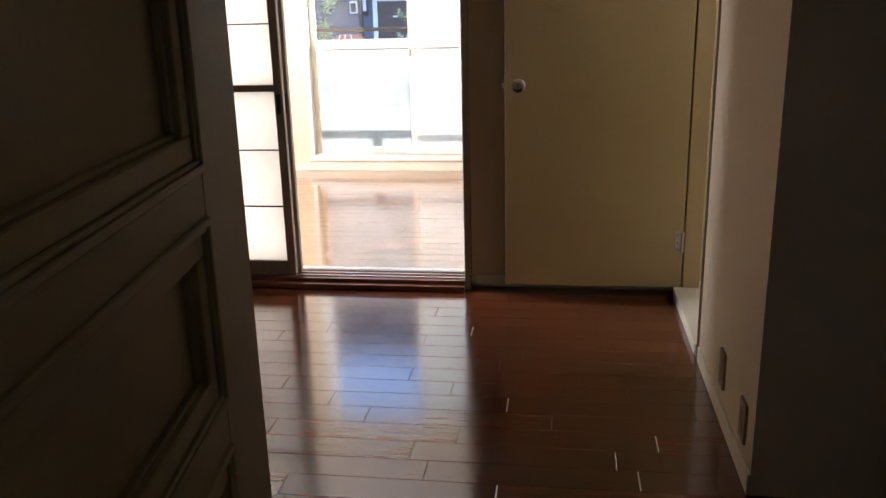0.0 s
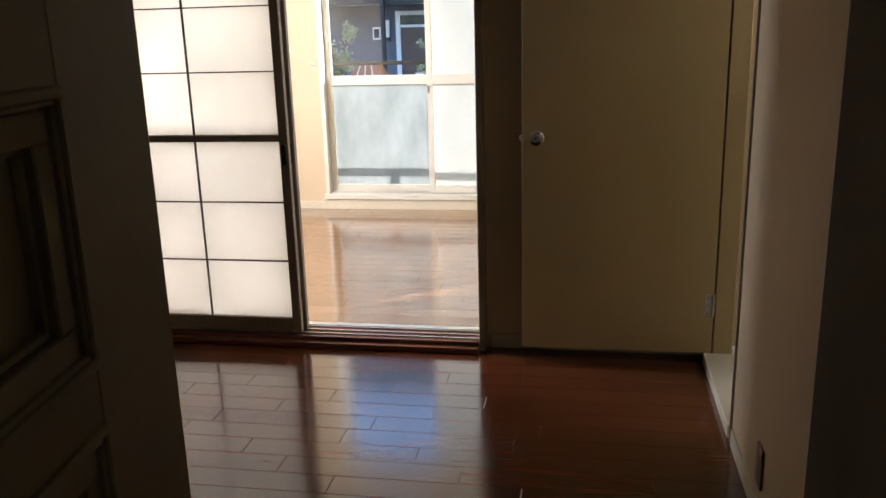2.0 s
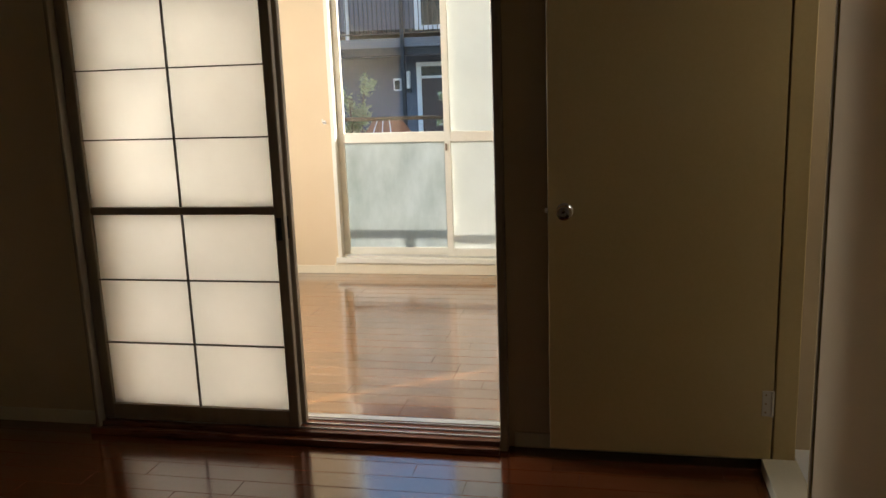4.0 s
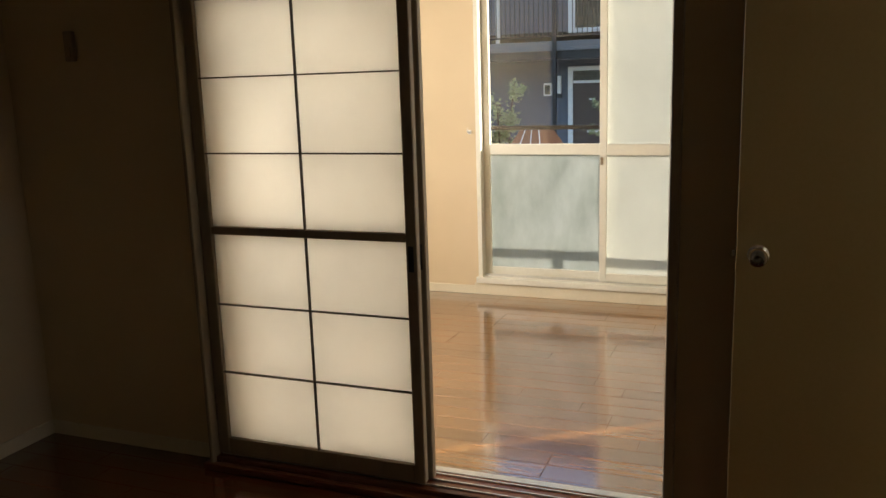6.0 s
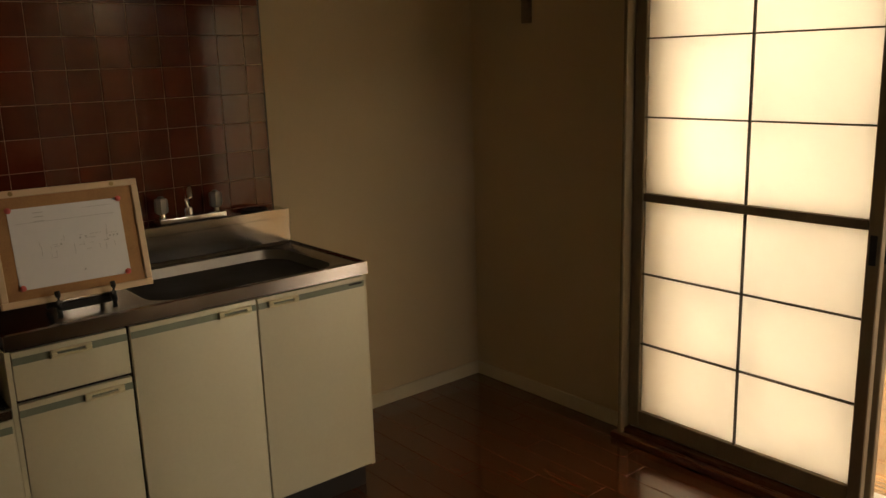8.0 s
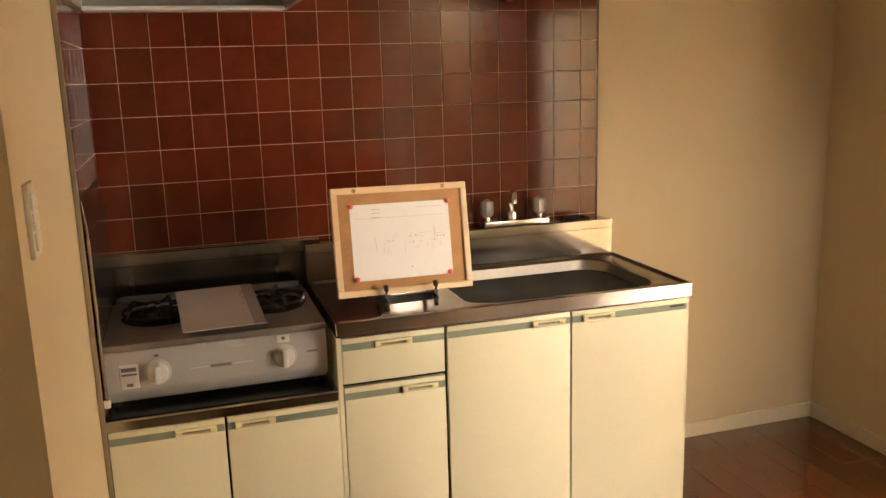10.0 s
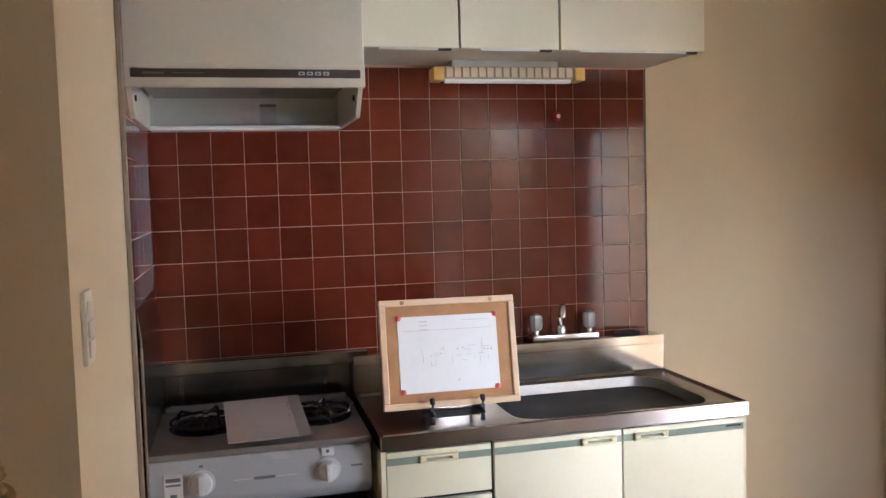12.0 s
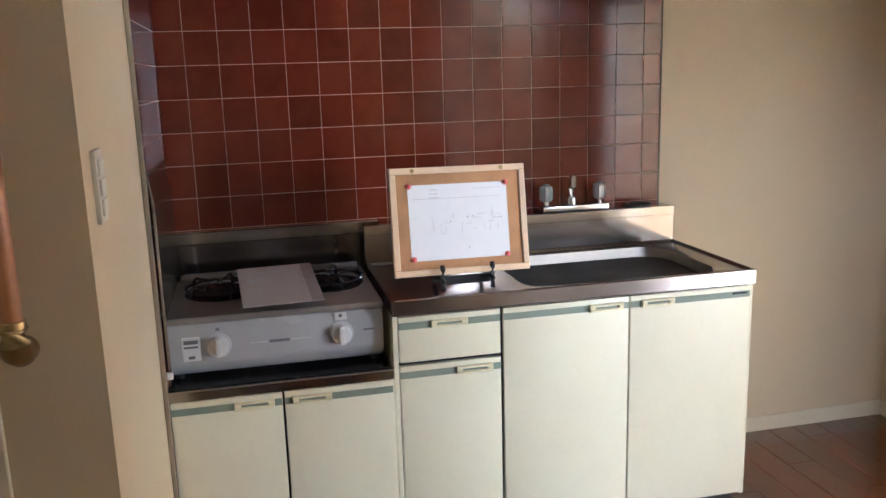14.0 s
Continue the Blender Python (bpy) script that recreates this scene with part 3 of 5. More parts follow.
wash_door = thing("washroom_door", (0.585, 0.014, 0.045), "open flush ivory door with a round chrome knob", "door")
part("leaf", boxes((0.195, 0.982, -0.004, 0.031, 0.045, 1.95), bevel=0.002), "door", wash_door)
knob_set(wash_door, (0.255, -0.004, 0.95), (0, -1, 0))
part("latch_plate", boxes((0.1935, 0.196, 0.004, 0.023, 0.90, 1.0)), "chrome", wash_door, "chrome latch plate")
part("latch_bolt", boxes((0.183, 0.194, 0.008, 0.019, 0.94, 0.96), bevel=0.002), "chrome", wash_door, "chrome latch bolt")
for z in (0.21, 1.75):
    hinge = part("hinge", boxes((0.945, 0.985, -0.0065, -0.003, z, z + 0.095), bevel=0.001), "plate", wash_door, "painted butt hinge")
    part("pin", rod(bmesh.new(), (0.978, -0.009, z), (0.978, -0.009, z + 0.095), 0.005), "plate", hinge)
    for k in (0.015, 0.047, 0.08):
        part("screw", rod(bmesh.new(), (0.957, -0.0078, z + k), (0.957, -0.006, z + k), 0.0035, 8), "brass", hinge)

frame_2 = thing("trim_washroom_door", (1.0, -0.36, 0), "cream painted frame of the washroom doorway", "door frame", kind="structure")
part("jamb", boxes((XE - 0.004, XE + 0.104, -0.70, -0.665, 0, 1.96), bevel=0.003), "door", frame_2)
part("jamb", boxes((XE + 0.028, XE + 0.104, -0.005, YN, 0, 1.96), bevel=0.003), "door", frame_2)
part("head", boxes((XE - 0.004, XE + 0.104, -0.70, YN, 1.96, 1.99), bevel=0.003), "door", frame_2)
part("stop", boxes((XE + 0.05, XE + 0.07, -0.665, -0.653, 0.05, 1.96), bevel=0.001), "door", frame_2)
part("casing", boxes((XE - 0.008, XE - 0.003, -0.70, -0.689, 0.0, 1.96), bevel=0.002), "shoji_frame", frame_2, "brown weatherstrip edge")
part("strike_plate", boxes((XE + 0.01, XE + 0.035, -0.6655, -0.6635, 0.90, 0.97)), "brass", frame_2, "brass strike plate")
struct("doorsill_washroom", boxes((XE - 0.01, XE + 0.11, -0.665, -0.005, 0, 0.048), bevel=0.003), "trim", "pale painted sill of the washroom doorway", "door sill")
struct("floor_washroom", boxes((XE + 0.11, 2.45, -1.5, YN, 0, 0.046)), "white", "pale washroom floor", "floor")

# entry door, standing open
LEAF = Matrix.Translation((0.0166, -2.595, 0)) @ Matrix.Rotation(math.atan2(-0.86, 0.12), 4, "Z")
entry = thing("entry_door", (0.08, -3.0, 0.012), "open panelled taupe door with moulded recessed panels", "door")
LW, LT = 0.87, 0.036
z_panels = [(0.12, 0.50), (0.555, 0.77), (0.826, 1.064), (1.116, 1.36), (1.43, 1.9)]
u0, u1 = 0.183, 0.755
part("stile", moved(boxes((0, u0, -LT, 0, 0.012, 2.0), bevel=0.003), LEAF), "entry", entry)
part("stile", moved(boxes((u1, LW, -LT, 0, 0.012, 2.0), bevel=0.003), LEAF), "entry", entry)
edges = [0.012] + [z for p in z_panels for z in p] + [2.0]
for a, b in zip(edges[0::2], edges[1::2]):
    part("rail", moved(boxes((u0, u1, -LT, -0.0004, a, b)), LEAF), "entry", entry)
for a, b in z_panels:
    field = part("panel", moved(boxes((u0, u1, -LT + 0.012, -0.020, a, b)), LEAF), "entry", entry)
    steps = ((0.0, 0.010, 0.006), (0.010, 0.016, 0.0025), (0.016, 0.044, -0.003), (0.044, 0.050, -0.011))
    for s0, s1, top in steps:
        ring = boxes((u0 + s0, u1 - s0, -0.021, top, b - s1, b - s0), (u0 + s0, u1 - s0, -0.021, top, a + s0, a + s1),
                     (u0 + s0, u0 + s1, -0.021, top, a + s1, b - s1), (u1 - s1, u1 - s0, -0.021, top, a + s1, b - s1), bevel=0.002)
        part("moulding", moved(ring, LEAF), "entry", field, "stepped moulding")
frame_3 = thing("trim_entry_door", (0.5, YD, 0), "brown frame of the entry doorway", "door frame", kind="structure")
part("jamb", boxes((0.10, 0.13, YD - 0.11, YD + 0.01, 0, 2.02), bevel=0.003), "entry", frame_3)
part("jamb", boxes((0.94, 0.97, YD - 0.11, YD + 0.01, 0, 2.02), bevel=0.003), "entry", frame_3)
part("head", boxes((0.13, 0.94, YD - 0.11, YD + 0.01, 1.99, 2.02), bevel=0.003), "entry", frame_3)


# ---- windows ----
def window(name, x0, x1, panes, label, gap=0.0):
    """A two-sash sliding window; panes: material of left lower, left upper, right lower, right upper."""
    z0, z1, y = WZ0, WZ1, YW
    ob = thing(name, ((x0 + x1) / 2, y, z0), label, "window", kind="structure")
    part("window_frame", boxes((x0, x0 + 0.03, y - 0.012, y + 0.12, z0, z1), bevel=0.002), "sash", ob)
    part("window_frame", boxes((x1 - 0.03, x1, y - 0.012, y + 0.12, z0, z1), bevel=0.002), "sash", ob)
    part("window_frame", boxes((x0 + 0.03, x1 - 0.03, y - 0.012, y + 0.12, z1 - 0.03, z1), bevel=0.002), "sash", ob)
    part("window_sill", boxes((x0 - 0.012, x1 + 0.012, y - 0.03, y + 0.12, z0 - 0.028, z0 + 0.012), bevel=0.003), "sash", ob)
    for k in range(2):
        part("track", boxes((x0 + 0.03, x1 - 0.03, y + 0.028 + k * 0.038, y + 0.034 + k * 0.038, z0 + 0.012, z0 + 0.03)), "track", ob)
    mid = (x0 + x1) / 2
    for s, (a, b) in enumerate(((x0 + 0.03, mid + 0.025), (mid - 0.025, x1 - 0.03 - gap))):
        ys = y + 0.058 - s * 0.038
        sash = part("sash", boxes((a, a + 0.045, ys, ys + 0.03, z0 + 0.02, z1 - 0.025), (b - 0.045, b, ys, ys + 0.03, z0 + 0.02, z1 - 0.025),
                                  (a + 0.045, b - 0.045, ys, ys + 0.03, z0 + 0.02, z0 + 0.075), (a + 0.045, b - 0.045, ys, ys + 0.03, 0.985, 1.055),
                                  (a + 0.045, b - 0.045, ys, ys + 0.03, z1 - 0.07, z1 - 0.025), bevel=0.002), "sash", ob)
        for k, (u, v) in enumerate(((z0 + 0.075, 0.985), (1.055, z1 - 0.07))):
            kind = panes[s * 2 + k]
            glass = part("pane", boxes((a + 0.045, b - 0.045, ys + 0.012, ys + 0.016, u, v)), kind, sash, {"pane_clear": "clear glass pane", "pane_blur": "smeared frosted glass pane"}.get(kind, "frosted glass pane"))
            if kind == "pane_clear":
                glass.visible_shadow = False
    part("lock", boxes((mid - 0.018, mid - 0.004, y + 0.012, y + 0.02, 0.925, 0.975), bevel=0.002), "shoji_frame", ob, "brown sash lock")
    return ob


window("window_1", WX0, WX1, ("pane_blur", "pane_clear", "pane_frost", "pane_frost"), "ivory aluminium balcony window, one upper pane clear")
# Unseen window implied by the sun streak on the floor; gap sized to it.
window("window_2", VX0, VX1, ("pane_frost", "pane_frost", "pane_frost", "pane_frost"), "unseen ivory aluminium window, one sash ajar for the sun streak", 0.215)
hook = thing("curtain_hook", (-1.59, YW - 0.01, 1.14), "small white tieback hook on the wall", "hook")
part("base", lathe([(0.014, 0), (0.014, 0.004), (0.006, 0.006)], pose(-1.59, YW, 1.14, 90)), "white", hook)
part("arm", tube(bmesh.new(), [(-1.59, YW - 0.004, 1.14), (-1.59, YW - 0.035, 1.14), (-1.59, YW - 0.045, 1.15), (-1.59, YW - 0.045, 1.165)], 0.005), "white", hook)

# ---- kitchen units ----
XF = -2.035
SY0, SY1 = -2.0, -0.93
GY0, GY1 = -2.598, -2.002


def pull(door, y, z, x):
    """A cream plastic pull with a slot."""
    rim = boxes((x - 0.002, x + 0.010, y - 0.052, y + 0.052, z + 0.004, z + 0.011), (x - 0.002, x + 0.010, y - 0.052, y + 0.052, z - 0.011, z - 0.004),
                (x - 0.002, x + 0.010, y - 0.052, y - 0.035, z - 0.004, z + 0.004), (x - 0.002, x + 0.010, y + 0.035, y + 0.052, z - 0.004, z + 0.004), bevel=0.002)
    part("handle", rim, "pull", door, "cream plastic pull")


def front(unit, name, y0, y1, z0, z1, handle_y, x=XF):
    """A laminate door or drawer front with a sage stripe and a pull."""
    ob = part(name, boxes((x - 0.018, x, y0, y1, z0, z1), bevel=0.0025, seg=2), "cab", unit)
    part("stripe", boxes((x - 0.001, x + 0.0015, y0 + 0.001, y1 - 0.001, z1 - 0.034, z1 - 0.015)), "cab_stripe", ob, "sage green stripe")
    pull(ob, handle_y, z1 - 0.024, x + 0.001)
    return ob


sink_unit = thing("sink_cabinet", (-2.32, -1.465, 0), "ivory laminate sink cabinet with sage stripes", "cabinet", "kitchen units")
part("body", boxes((XW + 0.01, XF - 0.020, SY0, SY1, 0.10, 0.775)), "dark", sink_unit)
part("side_panel", boxes((XW + 0.01, XF - 0.001, SY1, SY1 + 0.014, 0.10, 0.776), bevel=0.001), "cab", sink_unit)
part("side_panel", boxes((XW + 0.01, XF - 0.001, SY0 - 0.001, SY0 + 0.012, 0.10, 0.776), bevel=0.001), "cab", sink_unit)
part("kickboard", boxes((XW + 0.01, XF - 0.06, SY0, SY1 + 0.01, 0, 0.10)), "black_matt", sink_unit, "black recessed kickboard")
front(sink_unit, "drawer", SY0 + 0.014, -1.699, 0.643, 0.771, -1.845)
front(sink_unit, "door", SY0 + 0.014, -1.699, 0.105, 0.632, -1.775)
front(sink_unit, "door", -1.690, -1.314, 0.105, 0.771, -1.385)
lastdoor = front(sink_unit, "door", -1.309, SY1 + 0.004, 0.105, 0.771, -1.225)
part("maker_badge", boxes((XF, XF + 0.002, -0.985, -0.935, 0.747, 0.753)), "black_matt", lastdoor, "small dark badge")

gas_unit = thing("stove_cabinet", (-2.32, -2.3, 0), "low ivory laminate stove cabinet with steel top", "cabinet", "kitchen units")
part("body", boxes((XW + 0.01, XF - 0.020, GY0 + 0.002, GY1, 0.10, 0.60)), "dark", gas_unit)
part("kickboard", boxes((XW + 0.01, XF - 0.06, GY0 + 0.002, GY1, 0, 0.10)), "black_matt", gas_unit, "black recessed kickboard")
part("top", boxes((XW + 0.005, XF + 0.010, GY0 + 0.004, GY1, 0.603, 0.632), bevel=0.003), "steel", gas_unit, "stainless steel top")
# Thin black sheet that darkens the steel top below the stove.
part("top_sheet", boxes((XW + 0.03, XF - 0.004, GY0 + 0.016, GY1 - 0.012, 0.631, 0.635), bevel=0.001), "black", gas_unit, "thin black sheet on the steel top")
part("side_panel", boxes((XW + 0.01, XF - 0.001, GY1 - 0.010, GY1 + 0.0005, 0.10, 0.602)), "cab", gas_unit)
front(gas_unit, "door", GY0 + 0.012, -2.303, 0.105, 0.598, -2.375)
front(gas_unit, "door", -2.297, GY1 - 0.004, 0.105, 0.598, -2.225)

# worktop with pressed sink
ZT = 0.815


def sink_top(basin):
    """A pressed steel deck with a raised rim and a basin with rounded corners."""
    bm = bmesh.new()
    x0, x1, y0, y1 = XW + 0.10, XF + 0.012, SY0 - 0.002, SY1 + 0.016
    bx0, bx1, by0, by1, r = x0 + 0.03, x1 - 0.055, -1.60, -0.985, 0.09

    def loop(ax0, ax1, ay0, ay1, rad, z, n=6):
        pts = []
        for cx, cy, s in ((ax1 - rad, ay1 - rad, 0), (ax0 + rad, ay1 - rad, 1), (ax0 + rad, ay0 + rad, 2), (ax1 - rad, ay0 + rad, 3)):
            for k in range(n + 1):
                a = math.pi / 2 * (s + k / n)
                pts.append(bm.verts.new((cx + rad * math.cos(a), cy + rad * math.sin(a), z)))
        return pts

    loops = [loop(x0, x1, y0, y1, 0.004, ZT - 0.036), loop(x0, x1, y0, y1, 0.004, ZT + 0.004), loop(x0 + 0.008, x1 - 0.008, y0 + 0.008, y1 - 0.008, 0.004, ZT + 0.006),
             loop(x0 + 0.016, x1 - 0.016, y0 + 0.016, y1 - 0.016, 0.006, ZT - 0.002), loop(bx0 - 0.012, bx1 + 0.012, by0 - 0.012, by1 + 0.012, r, ZT - 0.002),
             loop(bx0, bx1, by0, by1, r, ZT - 0.008), loop(bx0 + 0.01, bx1 - 0.01, by0 + 0.01, by1 - 0.01, r, ZT - 0.06),
             loop(bx0 + 0.022, bx1 - 0.022, by0 + 0.022, by1 - 0.022, r, ZT - 0.165), loop(bx0 + 0.05, bx1 - 0.05, by0 + 0.05, by1 - 0.05, r * 0.8, ZT - 0.18),
             loop(bx0 + 0.14, bx1 - 0.14, by0 + 0.16, by1 - 0.16, 0.04, ZT - 0.185)]
    n = len(loops[0])
    loops = loops[5:] if basin else loops[:6]
    for a, b in zip(loops, loops[1:]):
        for k in range(n):
            bm.faces.new((a[k], a[(k + 1) % n], b[(k + 1) % n], b[k]))
    if basin:
        bm.faces.new(loops[-1])
    bmesh.ops.delete(bm, geom=[v for v in bm.verts if not v.link_faces], context="VERTS")
    return bm


top = thing("sink_worktop", (-2.3, -1.465, 0.78), "stainless steel worktop with a wide pressed sink", "sink")
part("deck", sink_top(False), "steel_dull", top, smooth=40)
part("basin", sink_top(True), "steel_sink", top, "dull worn steel basin", smooth=40)
part("ledge", boxes((XW + 0.002, XW + 0.102, SY0 - 0.002, SY1 + 0.016, 0.78, 0.936), bevel=0.003), "steel", top, "stainless steel back ledge")
part("ledge_lip", boxes((XW + 0.099, XW + 0.104, SY0 - 0.002, SY1 + 0.016, 0.908, 0.940), bevel=0.002), "steel", top)
part("drain", lathe([(0.05, 0), (0.055, 0.004), (0.042, 0.005), (0.038, 0.002), (0.012, 0.003)], pose(-2.26, -1.27, ZT - 0.186)), "chrome", top, "round drain strainer")
solo("drain_cover", lathe([(0.045, 0), (0.048, 0.004), (0.046, 0.010), (0.030, 0.012), (0.028, 0.007), (0.010, 0.007)], pose(XW + 0.053, -1.03, 0.936)), "black_matt", "round black rubber drain cover on the ledge", "drain cover")

# mixer tap
tap = thing("mixer_tap", (XW + 0.055, -1.28, 0.936), "chrome two-handle mixer tap with a bent spout", "tap")
tx = XW + 0.062
part("base", boxes((tx - 0.030, tx + 0.036, -1.395, -1.155, 0.936, 0.962), bevel=0.007, seg=2), "steel", tap)
for y in (-1.372, -1.178):
    stem = part("stem", rod(bmesh.new(), (tx, y, 0.960), (tx, y, 0.978), 0.012), "chrome", tap)
    grip, hm = bmesh.new(), pose(tx, y, 0.974)
    rings = []
    for r, h in ((0.014, 0.0), (0.0205, 0.005), (0.0225, 0.012), (0.0225, 0.046), (0.019, 0.053), (0.010, 0.055)):
        rings.append([grip.verts.new(hm @ Vector((r * (1.0 if k % 2 else 0.88) * math.cos(k * math.tau / 16), r * (1.0 if k % 2 else 0.88) * math.sin(k * math.tau / 16), h))) for k in range(16)])
    for lower, upper in zip(rings, rings[1:]):
        for k in range(16):
            grip.faces.new((lower[k], lower[(k + 1) % 16], upper[(k + 1) % 16], upper[k]))
    grip.faces.new(rings[0][::-1])
    grip.faces.new(rings[-1])
    handle = part("handle", grip, "acrylic", stem, "fluted clear acrylic handle", smooth=20)
    part("cap", lathe([(0.011, 0), (0.011, 0.003), (0.007, 0.005)], pose(tx, y, 1.029)), "print", handle, "dark top cap")
part("spout", tube(bmesh.new(), [(tx, -1.28, 0.955), (tx, -1.28, 1.015), (tx + 0.005, -1.282, 1.042), (tx + 0.022, -1.288, 1.060), (tx + 0.05, -1.299, 1.066), (tx + 0.12, -1.326, 1.075), (tx + 0.19, -1.352, 1.083), (tx + 0.213, -1.361, 1.081), (tx + 0.226, -1.366, 1.070), (tx + 0.23, -1.368, 1.052)], 0.0105, 14), "chrome", tap)
part("collar", lathe([(0.017, 0), (0.017, 0.02), (0.013, 0.028)], pose(tx, -1.28, 0.960)), "chrome", tap)

# stainless splash behind and beside the stove
splash = thing("splash_back", (XW + 0.01, -2.3, 0.632), "dark stainless steel splash plate behind the stove", "splash plate")
part("plate", boxes((XW + 0.008, XW + 0.014, GY0 + 0.012, GY1, 0.632, 0.91), bevel=0.001), "steel_dull", splash)
part("top_rail", boxes((XW + 0.008, XW + 0.034, GY0 + 0.012, GY1 + 0.06, 0.905, 0.945), bevel=0.003), "steel", splash, "bright folded steel rim")
part("upright", boxes((XW + 0.014, XW + 0.020, GY0 + 0.06, GY0 + 0.075, 0.66, 0.90), bevel=0.001), "steel", splash)
part("upright", boxes((XW + 0.014, XW + 0.020, GY1 - 0.09, GY1 - 0.075, 0.66, 0.90), bevel=0.001), "steel", splash)
guard = thing("side_guard", (-2.3, YP + 0.02, 0.632), "folding dark steel heat guard beside the stove", "heat guard")
part("plate", boxes((XW + 0.035, -2.07, YP + 0.014, YP + 0.020, 0.634, 1.10), bevel=0.001), "steel_dull", guard)
part("flap", moved(boxes((XW + 0.10, -2.07, -0.003, 0.003, 0, 0.085), bevel=0.001), Matrix.Translation((0, YP + 0.018, 1.098)) @ Matrix.Rotation(radians(6), 4, "X")), "steel_dull", guard, "tilted steel flap")
part("edge_strip", boxes((-2.070, -2.065, YP + 0.014, YP + 0.022, 0.66, 1.09), bevel=0.001), "steel", guard, "bright steel edge")
part("foot", boxes((-2.073, -2.061, YP + 0.010, YP + 0.026, 0.655, 0.675), bevel=0.002), "white", guard, "white plastic clip")
solo("trim_tile_edge", boxes((-2.035, -2.024, YP + 0.001, YP + 0.013, 0.0, 1.93), bevel=0.002), "shoji_frame", "brown edge strip of the tiled wall", "trim", kind="structure")

# gas stove
stove = thing("gas_stove", (-2.31, -2.303, 0.632), "silver two-burner gas stove with grey knobs", "stove")
TX0, TX1, TY0, TY1 = -2.53, -2.08, -2.583, -2.02
body = bmesh.new()
sec = [(TX0, 0.650), (TX1 - 0.03, 0.650), (TX1 - 0.004, 0.672), (TX1 + 0.006, 0.70), (TX1 + 0.004, 0.77), (TX1 - 0.004, 0.795), (TX0, 0.795)]
ends = [[body.verts.new((x, y, z)) for x, z in sec] for y in (TY0, TY1)]
for k in range(len(sec)):
    j = (k + 1) % len(sec)
    body.faces.new((ends[0][k], ends[0][j], ends[1][j], ends[1][k]))
body.faces.new(ends[0][::-1])
body.faces.new(ends[1])
bmesh.ops.bevel(body, geom=list(body.edges), offset=0.004, segments=2, affect="EDGES")
part("body", body, "stove", stove, smooth=40)
part("top_plate", boxes((TX0, TX1 + 0.003, TY0 - 0.003, TY1 + 0.003, 0.793, 0.812), bevel=0.006, seg=2), "stove_top", stove, "worn grey steel top plate")
part("back_rim", boxes((TX0, TX0 + 0.02, TY0 + 0.01, TY1 - 0.01, 0.810, 0.828), bevel=0.004, seg=2), "stove_top", stove)
for y in (TY0 + 0.02, TY1 - 0.02):
    for x in (TX0 + 0.03, TX1 - 0.05):
        part("foot", rod(bmesh.new(), (x, y, 0.632), (x, y, 0.652), 0.012), "black_matt", stove, "black rubber foot")
for y in (TY0 + 0.135, TY1 - 0.12):
    cx = TX0 + 0.215
    burner = part("burner", lathe([(0.062, 0), (0.066, 0.006), (0.045, 0.010), (0.040, 0.024), (0.020, 0.028), (0.018, 0.020), (0.006, 0.019)], pose(cx, y, 0.811)), "black", stove, "black burner")
    part("drip_pan", lathe([(0.098, 0), (0.10, 0.004), (0.085, 0.003), (0.068, 0.001)], pose(cx, y, 0.8115), 28), "black", burner)
    grate = bmesh.new()
    ringpts = [(cx + 0.095 * math.cos(k * math.tau / 24), y + 0.095 * math.sin(k * math.tau / 24), 0.832) for k in range(25)]
    tube(grate, ringpts, 0.0045, 8)
    for k in range(5):
        a = k * math.tau / 5 + 0.3
        c, s = math.cos(a), math.sin(a)
        tube(grate, [(cx + 0.098 * c, y + 0.098 * s, 0.814), (cx + 0.096 * c, y + 0.096 * s, 0.838), (cx + 0.085 * c, y + 0.085 * s, 0.848), (cx + 0.035 * c, y + 0.035 * s, 0.846)], 0.0045, 8)
    part("grate", grate, "black", burner, "black enamelled pan grate")
    part("sensor", rod(bmesh.new(), (cx, y, 0.83), (cx, y, 0.856), 0.009), "chrome", burner, "chrome heat sensor")
KX = TX1 + 0.005
for y in (-2.455, -2.135):
    dial = part("dial", lathe([(0.034, 0), (0.034, 0.003), (0.031, 0.004)], pose(KX - 0.001, y, 0.732, 0, 90)), "print_pale", stove, "pale printed dial ring")
    part("knob", lathe([(0.027, 0.002), (0.027, 0.014), (0.024, 0.019), (0.008, 0.020)], pose(KX, y, 0.732, 0, 90)), "knob", stove, "round grey knob")
    part("grip", boxes((KX + 0.016, KX + 0.032, y - 0.007, y + 0.007, 0.708, 0.756), bevel=0.004, seg=2), "knob", stove)
panel = part("battery_cover", boxes((KX - 0.004, KX + 0.003, -2.548, -2.500, 0.695, 0.760), bevel=0.003), "knob", stove, "grey battery cover with dark print")
part("printed_bar", boxes((KX + 0.0025, KX + 0.0036, -2.542, -2.506, 0.742, 0.752)), "print", panel)
part("printed_bar", boxes((KX + 0.0025, KX + 0.0036, -2.542, -2.506, 0.731, 0.736)), "print", panel)
part("printed_bar", boxes((KX + 0.0025, KX + 0.0036, -2.532, -2.516, 0.702, 0.710)), "print", panel)
part("printed_bar", boxes((KX - 0.001, KX + 0.001, -2.325, -2.272, 0.726, 0.734)), "print", stove)
part("printed_bar", boxes((KX - 0.001, KX + 0.001, -2.375, -2.330, 0.729, 0.731)), "print_pale", stove)
part("printed_bar", boxes((KX - 0.001, KX + 0.001, -2.268, -2.215, 0.729, 0.731)), "print_pale", stove)
part("printed_bar", boxes((KX - 0.001, KX + 0.001, -2.075, -2.045, 0.735, 0.740)), "print", stove)
